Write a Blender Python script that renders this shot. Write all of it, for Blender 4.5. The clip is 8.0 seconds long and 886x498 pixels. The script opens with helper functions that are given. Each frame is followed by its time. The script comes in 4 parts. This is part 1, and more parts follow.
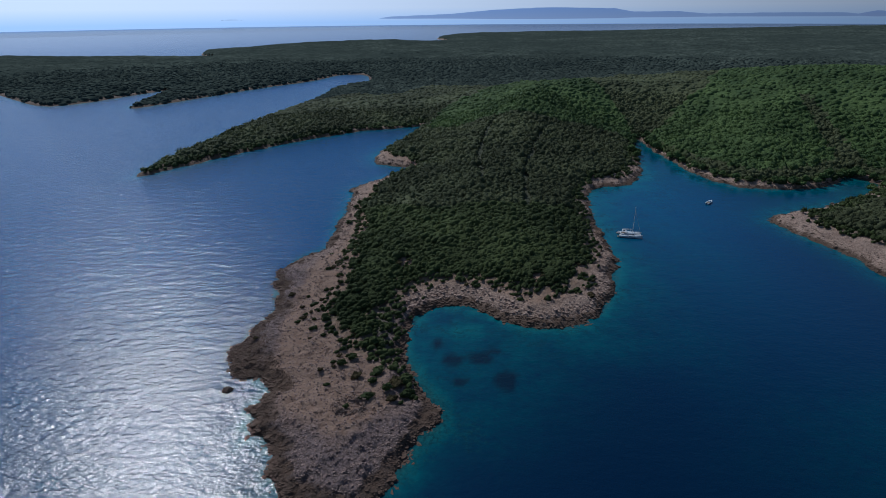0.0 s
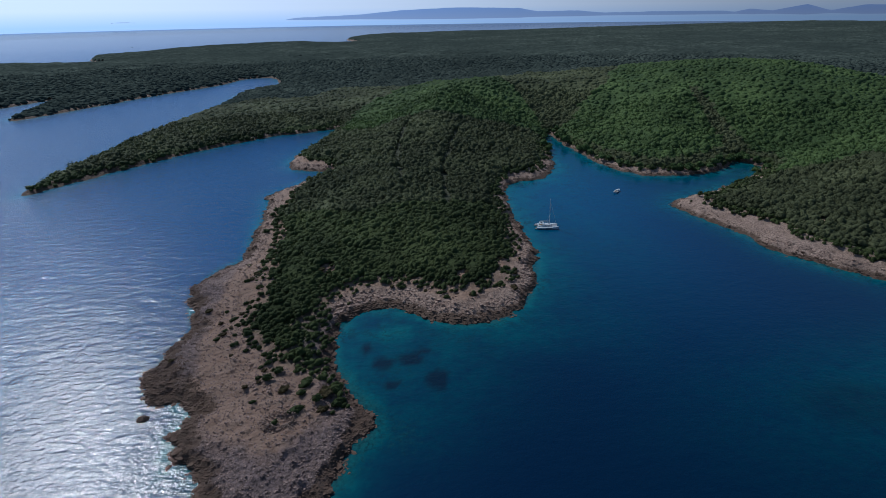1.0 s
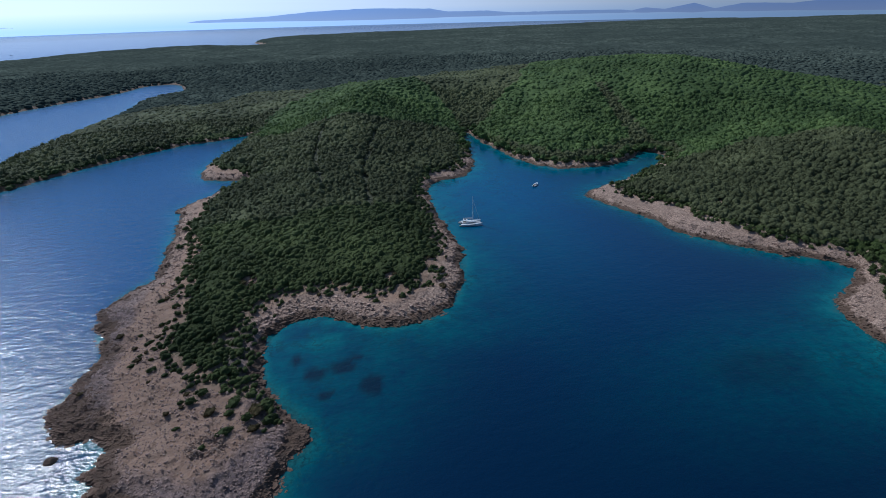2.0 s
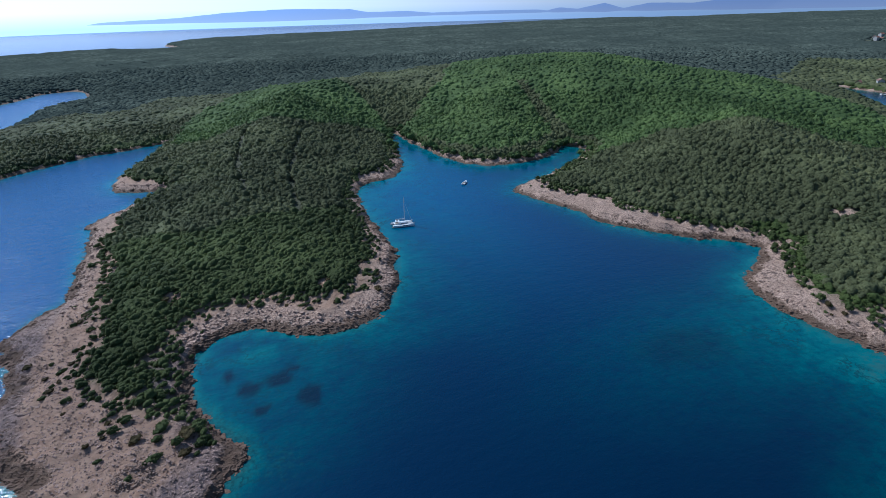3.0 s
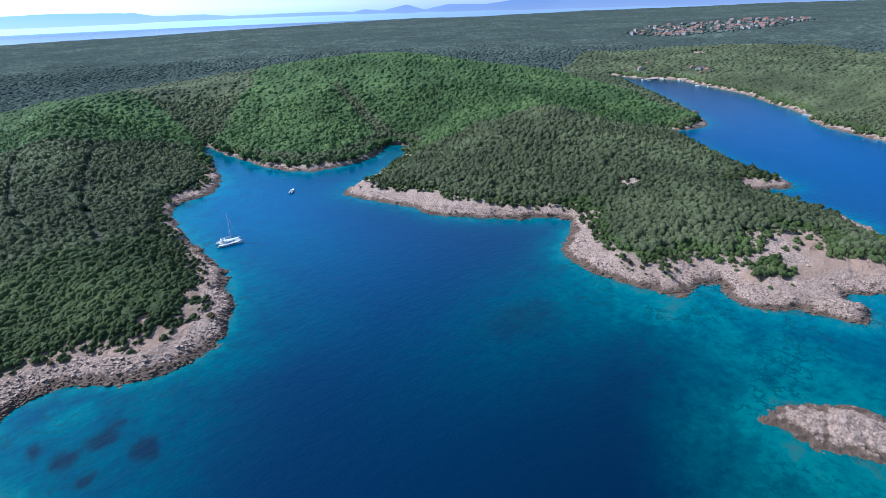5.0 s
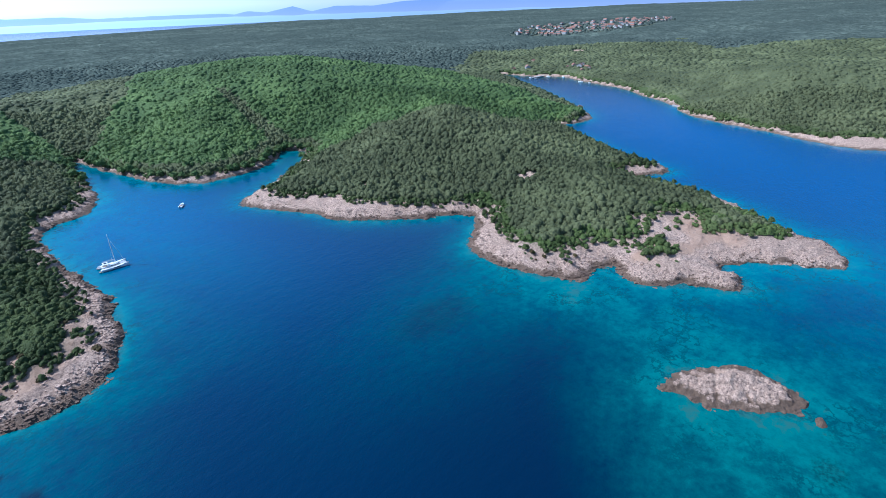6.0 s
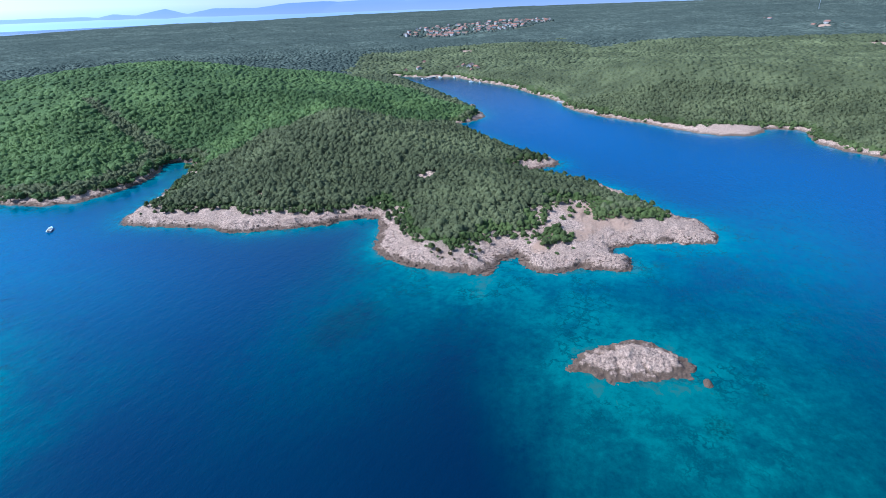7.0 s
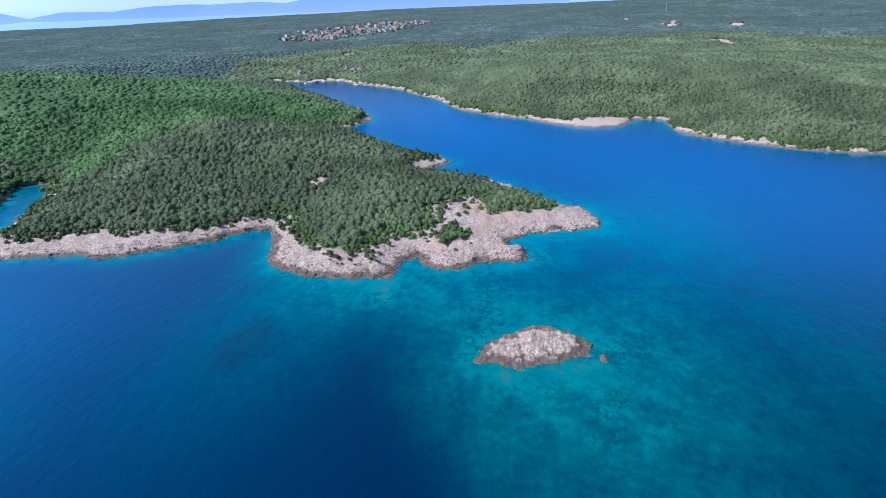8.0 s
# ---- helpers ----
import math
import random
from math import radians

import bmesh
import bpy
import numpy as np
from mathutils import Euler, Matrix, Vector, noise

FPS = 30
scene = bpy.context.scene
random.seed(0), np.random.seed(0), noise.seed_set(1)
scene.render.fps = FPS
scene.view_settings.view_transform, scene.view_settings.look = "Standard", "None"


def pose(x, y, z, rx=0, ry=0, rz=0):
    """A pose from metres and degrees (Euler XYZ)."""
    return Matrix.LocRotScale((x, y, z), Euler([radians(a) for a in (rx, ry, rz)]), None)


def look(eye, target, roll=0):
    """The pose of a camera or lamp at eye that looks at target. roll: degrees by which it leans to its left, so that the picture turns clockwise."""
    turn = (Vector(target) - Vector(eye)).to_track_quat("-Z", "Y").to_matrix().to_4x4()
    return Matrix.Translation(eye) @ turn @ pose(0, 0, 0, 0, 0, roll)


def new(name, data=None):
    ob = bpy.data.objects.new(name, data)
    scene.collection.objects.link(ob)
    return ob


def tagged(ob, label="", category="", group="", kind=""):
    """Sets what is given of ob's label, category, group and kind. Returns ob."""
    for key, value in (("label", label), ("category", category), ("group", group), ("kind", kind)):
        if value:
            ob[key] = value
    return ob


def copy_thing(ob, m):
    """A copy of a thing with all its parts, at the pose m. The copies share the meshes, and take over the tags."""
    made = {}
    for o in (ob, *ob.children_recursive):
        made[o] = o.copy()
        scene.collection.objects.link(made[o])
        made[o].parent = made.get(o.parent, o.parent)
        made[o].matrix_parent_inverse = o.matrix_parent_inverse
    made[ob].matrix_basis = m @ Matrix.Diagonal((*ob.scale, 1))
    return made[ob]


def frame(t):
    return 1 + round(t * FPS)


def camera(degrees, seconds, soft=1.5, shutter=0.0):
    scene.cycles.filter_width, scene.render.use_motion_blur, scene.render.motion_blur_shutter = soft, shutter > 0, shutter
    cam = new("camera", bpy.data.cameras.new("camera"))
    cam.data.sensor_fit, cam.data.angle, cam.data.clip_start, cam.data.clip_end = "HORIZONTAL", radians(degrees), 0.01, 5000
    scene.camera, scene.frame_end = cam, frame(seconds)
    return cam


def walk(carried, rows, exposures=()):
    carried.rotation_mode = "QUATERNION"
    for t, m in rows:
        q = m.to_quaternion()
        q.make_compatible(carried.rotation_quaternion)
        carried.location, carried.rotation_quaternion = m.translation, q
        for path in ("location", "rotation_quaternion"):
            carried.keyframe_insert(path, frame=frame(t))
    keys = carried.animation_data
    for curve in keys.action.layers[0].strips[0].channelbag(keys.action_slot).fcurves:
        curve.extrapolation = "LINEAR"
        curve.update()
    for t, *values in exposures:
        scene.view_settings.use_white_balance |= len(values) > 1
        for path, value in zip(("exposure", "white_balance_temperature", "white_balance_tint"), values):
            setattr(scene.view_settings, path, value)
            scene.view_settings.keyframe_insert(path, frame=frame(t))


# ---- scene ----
cam = camera(79.1, 8.0, soft=0.8)

# seconds, x, y, z, yaw, pitch, roll
PATH = [
    (0.0, 0.0, 0.0, 100.0, 0.0, -23.9, -0.54), (0.5, 0.32, 0.19, 100.0, -4.58, -23.92, -0.78), (1.0, 0.66, 0.37, 100.0, -8.76, -23.96, -0.89),
    (1.5, 0.97, 0.55, 99.99, -13.18, -23.99, -1.16), (3.0, 1.77, 0.95, 99.84, -24.88, -24.18, -1.56), (3.5, 2.01, 1.13, 99.74, -29.22, -24.26, -1.61),
    (4.0, 2.25, 1.34, 99.62, -33.77, -24.34, -1.78), (4.5, 2.5, 1.57, 99.48, -38.47, -24.42, -1.9), (6.0, 3.42, 2.33, 99.0, -54.34, -24.72, -2.03),
    (6.5, 3.67, 2.47, 98.78, -59.76, -24.79, -2.06), (7.0, 3.91, 2.59, 98.54, -65.33, -24.86, -1.99), (7.5, 4.15, 2.7, 98.3, -71.09, -24.96, -1.99),
    (8.0, 4.38, 2.8, 98.05, -77.11, -24.98, -2.05)]


def drone(x, y, z, yaw, pitch, roll):
    """Level heading first, then the tilt down, then the lean about the line of sight."""
    return Matrix.Translation((x, y, z)) @ pose(0, 0, 0, 0, 0, yaw) @ pose(0, 0, 0, 90 + pitch) @ pose(0, 0, 0, 0, 0, roll)


walk(cam, [(t, drone(*row)) for t, *row in PATH], exposures=[(0.0, -1.30, 5380, 8), (1.5, -1.0, 5330, 8), (3.0, -0.30, 5180, 8), (4.0, 0.15, 5020, 8), (5.2, 0.42, 4960, 8), (8.0, 0.65, 4820, 8)])

# ---- light ----
SUN_AZ, SUN_EL = radians(-37), radians(46)
world = bpy.data.worlds.new("sky")
world.use_nodes = True
scene.world = world
sky = world.node_tree.nodes.new("ShaderNodeTexSky")
sky.sky_type, sky.sun_disc, sky.sun_elevation, sky.sun_rotation = "NISHITA", False, SUN_EL, SUN_AZ
sky.air_density, sky.dust_density, sky.ozone_density, sky.altitude = 1.5, 0.8, 3.0, 100
back = world.node_tree.nodes["Background"]
back.inputs[1].default_value = 0.108
world.node_tree.links.new(sky.outputs[0], back.inputs[0])
sun = new("sun", bpy.data.lights.new("sun", "SUN"))
sun.data.energy, sun.data.angle, sun.data.color = 5.0, radians(0.5), (1.0, 0.95, 0.88)
sun.matrix_world = look((0, 0, 0), (-math.sin(SUN_AZ) * math.cos(SUN_EL), -math.cos(SUN_AZ) * math.cos(SUN_EL), -math.sin(SUN_EL)))

# ---- materials ----


class Nodes:
    """Short hand for a node material."""

    def __init__(self, name):
        self.mat = bpy.data.materials.new(name)
        self.mat.use_nodes = True
        self.tree = self.mat.node_tree
        self.bsdf = self.tree.nodes["Principled BSDF"]

    def link(self, value, socket):
        if hasattr(value, "is_output"):
            self.tree.links.new(value, socket)
        else:
            socket.default_value = (*value, 1) if isinstance(value, tuple) and len(value) == 3 and socket.type == "RGBA" else value

    def put(self, **inputs):
        for key, value in inputs.items():
            self.link(value, self.bsdf.inputs[key.replace("_", " ").title().replace("Ior", "IOR")])
        return self.mat

    def place(self):
        return self.tree.nodes.new("ShaderNodeNewGeometry").outputs["Position"]

    def attr(self, name):
        n = self.tree.nodes.new("ShaderNodeAttribute")
        n.attribute_name = name
        return n.outputs["Fac"]

    def noise(self, size, detail=3.0, rough=0.55, stretch=None):
        """Noise whose lumps are about size metres across."""
        n = self.tree.nodes.new("ShaderNodeTexNoise")
        n.inputs["Scale"].default_value, n.inputs["Detail"].default_value, n.inputs["Roughness"].default_value = 1 / size, detail, rough
        spot = self.place()
        if stretch:
            m = self.tree.nodes.new("ShaderNodeMapping")
            self.tree.links.new(spot, m.inputs[0])
            m.inputs["Rotation"].default_value[2], m.inputs["Scale"].default_value = radians(stretch[0]), (1, stretch[1], 1)
            spot = m.outputs[0]
        self.tree.links.new(spot, n.inputs["Vector"])
        return n.outputs["Fac"]

    def math(self, kind, a, b=0.0, clamp=False):
        n = self.tree.nodes.new("ShaderNodeMath")
        n.operation, n.use_clamp = kind, clamp
        self.link(a, n.inputs[0]), self.link(b, n.inputs[1])
        return n.outputs[0]

    def ramp(self, fac, *stops):
        n = self.tree.nodes.new("ShaderNodeValToRGB")
        self.link(fac, n.inputs[0])
        for i, (at, colour) in enumerate(stops):
            e = n.color_ramp.elements[i] if i < 2 else n.color_ramp.elements.new(at)
            e.position, e.color = at, (*colour, 1) if isinstance(colour, tuple) else (colour, colour, colour, 1)
        return n.outputs[0]

    def mix(self, fac, a, b, kind="MIX"):
        n = self.tree.nodes.new("ShaderNodeMix")
        n.data_type, n.blend_type = "RGBA", kind
        self.link(fac, n.inputs[0]), self.link(a, n.inputs[6]), self.link(b, n.inputs[7])
        return n.outputs[2]

    def bump(self, height, deep, strength=1.0, under=None):
        n = self.tree.nodes.new("ShaderNodeBump")
        self.link(height, n.inputs["Height"])
        n.inputs["Distance"].default_value, n.inputs["Strength"].default_value = deep, strength
        if under is not None:
            self.tree.links.new(under, n.inputs["Normal"])
        return n.outputs[0]


def paint(name, colour, roughness=0.5, metallic=0.0, wear=0.25, size=0.6):
    """A painted or moulded surface with faint blotches and grain."""
    n = Nodes(name)
    dark = tuple(c * (1 - wear) for c in colour)
    c = n.mix(n.noise(size, 4), dark, colour)
    return n.put(base_color=n.mix(n.math("MULTIPLY", n.noise(size / 8, 2), 0.3), c, dark), roughness=roughness, metallic=metallic)


def foliage(name, dark, light, gloss=0.7, fine=1.0, thinness=0.17, sheen=0.12, coarse=0.0):
    """Leaves: tint by plant, patches over the slope, shaded gaps put into the colour, and light that comes through
    them.
    """
    n = Nodes(name)
    c = n.mix(n.attr("tint"), dark, light)
    # mottles darken the colour as shaded gaps among the leaves
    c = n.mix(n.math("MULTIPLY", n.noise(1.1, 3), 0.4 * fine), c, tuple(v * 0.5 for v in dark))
    c = n.mix(n.ramp(n.noise(38, 3), (0.42, 0.0), (0.68, 0.65)), c, tuple(v * 1.2 for v in light))
    c = n.mix(n.ramp(n.noise(150, 4, 0.6), (0.40, 0.5), (0.58, 0.0)), c, tuple(v * 0.66 for v in dark))
    # shade between crowns and between leaf clumps, painted as dark mottles
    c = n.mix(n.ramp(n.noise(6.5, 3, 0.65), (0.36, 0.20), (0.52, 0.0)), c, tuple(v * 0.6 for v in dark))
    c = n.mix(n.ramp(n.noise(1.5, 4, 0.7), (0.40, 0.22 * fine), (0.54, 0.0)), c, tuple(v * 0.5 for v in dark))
    bump = n.bump(n.noise(0.35, 3), 0.25 * fine, 0.8, n.bump(n.noise(1.5, 4, 0.7), 1.1 * fine, 1.0))
    if coarse:
        bump = n.bump(n.noise(11, 4, 0.7), coarse, 1.0, n.bump(n.noise(45, 3, 0.6), 2.5 * coarse, 1.0))
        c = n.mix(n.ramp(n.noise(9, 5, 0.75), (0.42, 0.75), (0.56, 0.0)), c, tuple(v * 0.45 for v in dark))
        c = n.mix(n.ramp(n.noise(420, 4, 0.6), (0.42, 0.5), (0.56, 0.0)), c, tuple(v * 0.7 for v in dark))
    n.put(base_color=c, roughness=gloss, normal=bump)
    n.bsdf.inputs["Specular IOR Level"].default_value = sheen
    thin = n.tree.nodes.new("ShaderNodeBsdfTranslucent")
    both = n.tree.nodes.new("ShaderNodeMixShader")
    both.inputs[0].default_value = thinness
    n.tree.links.new(c, thin.inputs[0])
    n.tree.links.new(n.bsdf.outputs[0], both.inputs[1]), n.tree.links.new(thin.outputs[0], both.inputs[2])
    n.tree.links.new(both.outputs[0], n.tree.nodes["Material Output"].inputs[0])
    return n.mat


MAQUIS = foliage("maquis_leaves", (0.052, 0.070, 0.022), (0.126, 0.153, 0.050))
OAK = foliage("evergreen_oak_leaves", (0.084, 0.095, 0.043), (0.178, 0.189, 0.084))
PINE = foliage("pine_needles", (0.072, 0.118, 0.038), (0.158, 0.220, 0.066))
# distance haze is put into the colour of these leaves, greyer and bluer
HAZED_WOODS = foliage("hazed_far_leaves", (0.083, 0.103, 0.086), (0.146, 0.168, 0.128), fine=0.4, thinness=0.1, sheen=0.0, coarse=3.0)
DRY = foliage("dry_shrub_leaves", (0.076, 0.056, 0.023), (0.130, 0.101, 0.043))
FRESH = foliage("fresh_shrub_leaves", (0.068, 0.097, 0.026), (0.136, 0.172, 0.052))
BARK = paint("bark", (0.12, 0.09, 0.065), 0.9)


def ground_material():
    n = Nodes("karst_ground")
    stone = n.ramp(n.noise(0.75, 6, 0.8), (0.37, (0.115, 0.077, 0.061)), (0.48, (0.415, 0.272, 0.196)), (0.62, (0.720, 0.510, 0.376)))
    stone = n.mix(n.ramp(n.noise(14, 3), (0.35, 0.0), (0.7, 0.5)), stone, (0.31, 0.20, 0.135))
    soil = n.mix(n.noise(3, 4), (0.34, 0.185, 0.110), (0.50, 0.335, 0.228))
    stone = n.mix(n.math("MULTIPLY", n.attr("weathered"), 0.85), stone, n.ramp(n.noise(1.1, 6, 0.8), (0.38, (0.060, 0.044, 0.041)), (0.60, (0.330, 0.232, 0.215))))
    bare = n.mix(n.ramp(n.math("ADD", n.attr("soil"), n.math("MULTIPLY", n.noise(5, 4), 0.5)), (0.55, 0.0), (0.95, 0.85)), stone, soil)
    litter = n.mix(n.noise(5, 4), (0.050, 0.056, 0.026), (0.095, 0.098, 0.050))
    wet = n.math("ADD", n.attr("tide"), n.math("MULTIPLY", n.math("SUBTRACT", n.noise(2.2, 6, 0.8), 0.5), 2.4))
    c = n.mix(n.attr("cover"), bare, litter)
    c = n.mix(n.ramp(wet, (0.35, 0.0), (0.85, 0.92)), c, n.mix(n.noise(0.8, 4, 0.7), (0.048, 0.029, 0.018), (0.190, 0.112, 0.064)))
    h = n.bump(n.noise(0.9, 6, 0.78), 1.2, 1.0)
    return n.put(base_color=c, roughness=0.9, normal=h)


KARST = ground_material()


def sea_material():
    n = Nodes("sea_water")
    fine = n.math("MULTIPLY", n.math("SUBTRACT", n.noise(2.6, 4, 0.7), 0.5), n.math("MULTIPLY", n.attr("clear"), n.math("SUBTRACT", 2.1, n.math("MULTIPLY", n.attr("clear"), 1.9))))
    bed = n.math("ADD", fine, n.math("ADD", n.attr("clear"), n.math("MULTIPLY", n.math("SUBTRACT", n.noise(10, 6, 0.70), 0.5), n.math("MULTIPLY", n.attr("clear"), 2.3)), clamp=False), clamp=True)
    c = n.ramp(bed, (0.0, (0.0001, 0.0056, 0.0190)), (0.22, (0.0004, 0.029, 0.038)), (0.48, (0.002, 0.060, 0.062)), (0.80, (0.010, 0.112, 0.102)), (0.985, (0.026, 0.092, 0.076)))
    # bluer water, with reflected sky painted into the colour of open and distant parts
    c = n.mix(n.math("MULTIPLY", n.attr("azure_sheen"), 0.85), c, n.mix(bed, (0.0002, 0.068, 0.205), (0.003, 0.175, 0.250)))
    c = n.mix(n.math("MULTIPLY", n.attr("weed"), 0.85), c, (0.001, 0.009, 0.024))
    c = n.mix(n.math("MULTIPLY", n.ramp(n.math("ADD", n.attr("reef"), n.math("SUBTRACT", n.noise(1.6, 5, 0.7), 0.5)), (0.40, 0.0), (0.75, 0.85)), 0.8), c, n.ramp(n.noise(1.1, 4, 0.7), (0.40, (0.004, 0.024, 0.026)), (0.60, (0.014, 0.090, 0.088))))
    # dark cracks and ledges of the rocky bed under clear water
    ledge = n.ramp(n.math("ABSOLUTE", n.math("SUBTRACT", n.noise(6.5, 5, 0.65), 0.5)), (0.0, 0.8), (0.045, 0.0))
    stony = n.ramp(n.noise(17, 3), (0.44, 0.0), (0.60, 1.0))
    c = n.mix(n.math("MULTIPLY", n.math("MULTIPLY", ledge, stony), n.math("MULTIPLY", n.attr("clear"), 1.6, clamp=True)), c, (0.002, 0.032, 0.042))
    swell = n.noise(3.6, 4, 0.6, (14, 1.6))
    chop = n.noise(1.5, 3, 0.65, (24, 1.4))
    roll = n.noise(8.5, 3, 0.55, (12, 2.0))
    base = n.bump(n.math("MULTIPLY", swell, n.attr("chop")), 0.20, 1.0, n.bump(n.math("MULTIPLY", roll, n.attr("chop")), 0.27, 1.0))
    h = n.bump(n.math("MULTIPLY", chop, n.attr("chop")), 0.16, 1.0, base)
    gloss = n.math("ADD", 0.06, n.math("ADD", n.math("MULTIPLY", n.attr("chop"), 0.085), n.math("MULTIPLY", n.attr("far"), 0.16)))
    return n.put(base_color=c, roughness=gloss, ior=1.33, specular_ior_level=n.math("ADD", n.math("MULTIPLY", n.attr("far"), 0.25), n.math("ADD", 0.42, n.math("MULTIPLY", n.attr("chop"), 0.38)), clamp=True), normal=h)


WATER = sea_material()

# ---- plan of the coast, metres ----
COAST_WEST = [(-1600, 1150), (-1000, 900), (-610, 766), (-565, 726), (-475, 653), (-441, 681), (-418, 743), (-388, 809), (-376, 720), (-364, 622),
              (-322, 697), (-270, 801), (-201, 899), (-179, 981), (-130, 986), (-105, 855), (-154, 793), (-155, 715), (-165, 635), (-189, 528),
              (-199, 434), (-208, 348), (-193, 366), (-168, 400), (-157, 417), (-125, 451), (-97, 477), (-74, 496), (-43, 505), (-15, 520)]
COAST_NEAR_WEST = [(-24, 486), (-38, 435), (-51, 402), (-47, 379), (-33, 369), (-19, 367), (-26, 356), (-44, 330), (-55, 318), (-52, 297), (-54, 260),
                   (-52, 228), (-64, 218), (-68, 199), (-65, 182), (-60, 173), (-66, 156), (-65, 143), (-60, 134), (-49, 126), (-53, 118), (-51, 109),
                   (-41, 102), (-39, 93), (-30, 84), (-20, 84)]
COAST_NEAR_EAST = [(-14, 91), (-10, 98), (-8, 104), (-2, 111), (-2, 117), (-10, 132), (-13, 145), (-14, 155), (-9, 168), (-2, 175), (9, 174), (20, 165),
                   (31, 157), (44, 158), (57, 168), (67, 186), (73, 207), (76, 238), (80, 278), (87, 308), (98, 319), (115, 321), (133, 346), (139, 372),
                   (150, 420), (166, 457)]
COAST_COVE = [(164, 414), (165, 372), (169, 333), (185, 313), (211, 309), (238, 315), (262, 336), (271, 322), (262, 306), (232, 285), (200, 274), (169, 259)]
COAST_MIDDLE = [(173, 238), (180, 216), (181, 190), (192, 173), (204, 157), (217, 146), (220, 134), (200, 125), (184, 117), (179, 105), (177, 92), (179, 80),
                (182, 66), (196, 66), (201, 60), (198, 54), (192, 50), (195, 36), (201, 27), (204, 14), (214, 14), (217, 21), (222, 24), (227, 22), (235, 8),
                (242, -16), (253, -17), (265, -10), (271, 3), (279, 13), (287, 20), (300, 32), (311, 52), (320, 82), (325, 89), (337, 71), (350, 77), (355, 92)]
COAST_HARBOUR = [(377, 121), (413, 161), (436, 195), (446, 178), (475, 171), (498, 186), (561, 240), (625, 302), (695, 376), (729, 411), (716, 352),
                 (731, 309), (693, 262), (659, 205), (613, 165), (570, 123), (535, 110), (503, 72), (485, 34), (469, 14), (452, -18), (460, -47), (489, -57),
                 (486, -83), (448, -82), (425, -101), (410, -127), (394, -154), (389, -178), (388, -199), (372, -320), (420, -620), (520, -1300), (900, -3300)]
COAST_FAR = [(2000, -4200), (4500, -2600), (4640, 300), (4300, 1500), (3700, 2100), (2900, 2500), (2300, 3000), (1500, 3000), (900, 2800), (560, 2750),
             (129, 2666), (-36, 2357), (48, 1995), (-59, 1942), (-167, 2111), (-500, 1948), (-562, 1720), (-673, 1637), (-634, 1501), (-536, 1362),
             (-650, 1358), (-823, 1378), (-1107, 1428), (-1700, 1500)]
ISLET = [(130.5, 25.5), (132.5, 18), (130.5, 13.5), (133, 6), (136, -1), (138.5, -8), (142, -11.5), (147, -12.5), (151, -9), (155, -3), (157, 4), (155, 11), (149, 18), (140, 24)]


def softened(points):
    """One round of corner cutting."""
    p = np.array(points, float)
    q = np.roll(p, -1, 0)
    return np.stack([p * 0.8 + q * 0.2, p * 0.2 + q * 0.8], 1).reshape(-1, 2)


LAND = softened(COAST_WEST + COAST_NEAR_WEST + COAST_NEAR_EAST + COAST_COVE + COAST_MIDDLE + COAST_HARBOUR + COAST_FAR)
ROCKISLE = softened(ISLET)


def inland(points, ring):
    """Signed distance to the shore of a ring, positive on land."""
    out = np.empty(len(points))
    a, b = ring, np.roll(ring, -1, 0)
    e = b - a
    length = (e ** 2).sum(1)
    for i in range(0, len(points), 4000):
        p = points[i:i + 4000, None, :]
        d = p - a
        s = np.clip((d * e).sum(2) / length, 0, 1)
        near = np.sqrt(((d - s[..., None] * e) ** 2).sum(2).min(1))
        crosses = ((a[:, 1] > p[..., 1]) != (b[:, 1] > p[..., 1])) & (p[..., 0] < e[:, 0] * (p[..., 1] - a[:, 1]) / np.where(e[:, 1] == 0, 1e-9, e[:, 1]) + a[:, 0])
        out[i:i + 4000] = np.where(crosses.sum(1) % 2, near, -near)
    return out


LATTICE = np.random.RandomState(3).rand(256, 256)


def grain(x, y, size, octaves=3, seed=0):
    """Value noise, -1 to 1, lumps about size metres."""
    total, amp, norm = 0.0, 1.0, 0.0
    for o in range(octaves):
        u, v = x / size + 17.3 * (o + seed), y / size + 9.1 * (o + seed)
        i, j = np.floor(u).astype(int), np.floor(v).astype(int)
        fu, fv = u - i, v - j
        fu, fv = fu * fu * (3 - 2 * fu), fv * fv * (3 - 2 * fv)
        g = lambda m, n: LATTICE[(i + m) % 256, (j + n) % 256]
        total = total + amp * ((g(0, 0) * (1 - fu) + g(1, 0) * fu) * (1 - fv) + (g(0, 1) * (1 - fu) + g(1, 1) * fu) * fv)
        norm, amp, size = norm + amp, amp * 0.5, size * 0.5
    return 2 * total / norm - 1


def smooth(v, lo, hi):
    s = np.clip((v - lo) / (hi - lo), 0, 1)
    return s * s * (3 - 2 * s)


def mound(x, y, cx, cy, rx, ry, turn=0.0):
    c, s = math.cos(radians(turn)), math.sin(radians(turn))
    u, v = (x - cx) * c + (y - cy) * s, -(x - cx) * s + (y - cy) * c
    return np.exp(-(u / rx) ** 2 - (v / ry) ** 2)


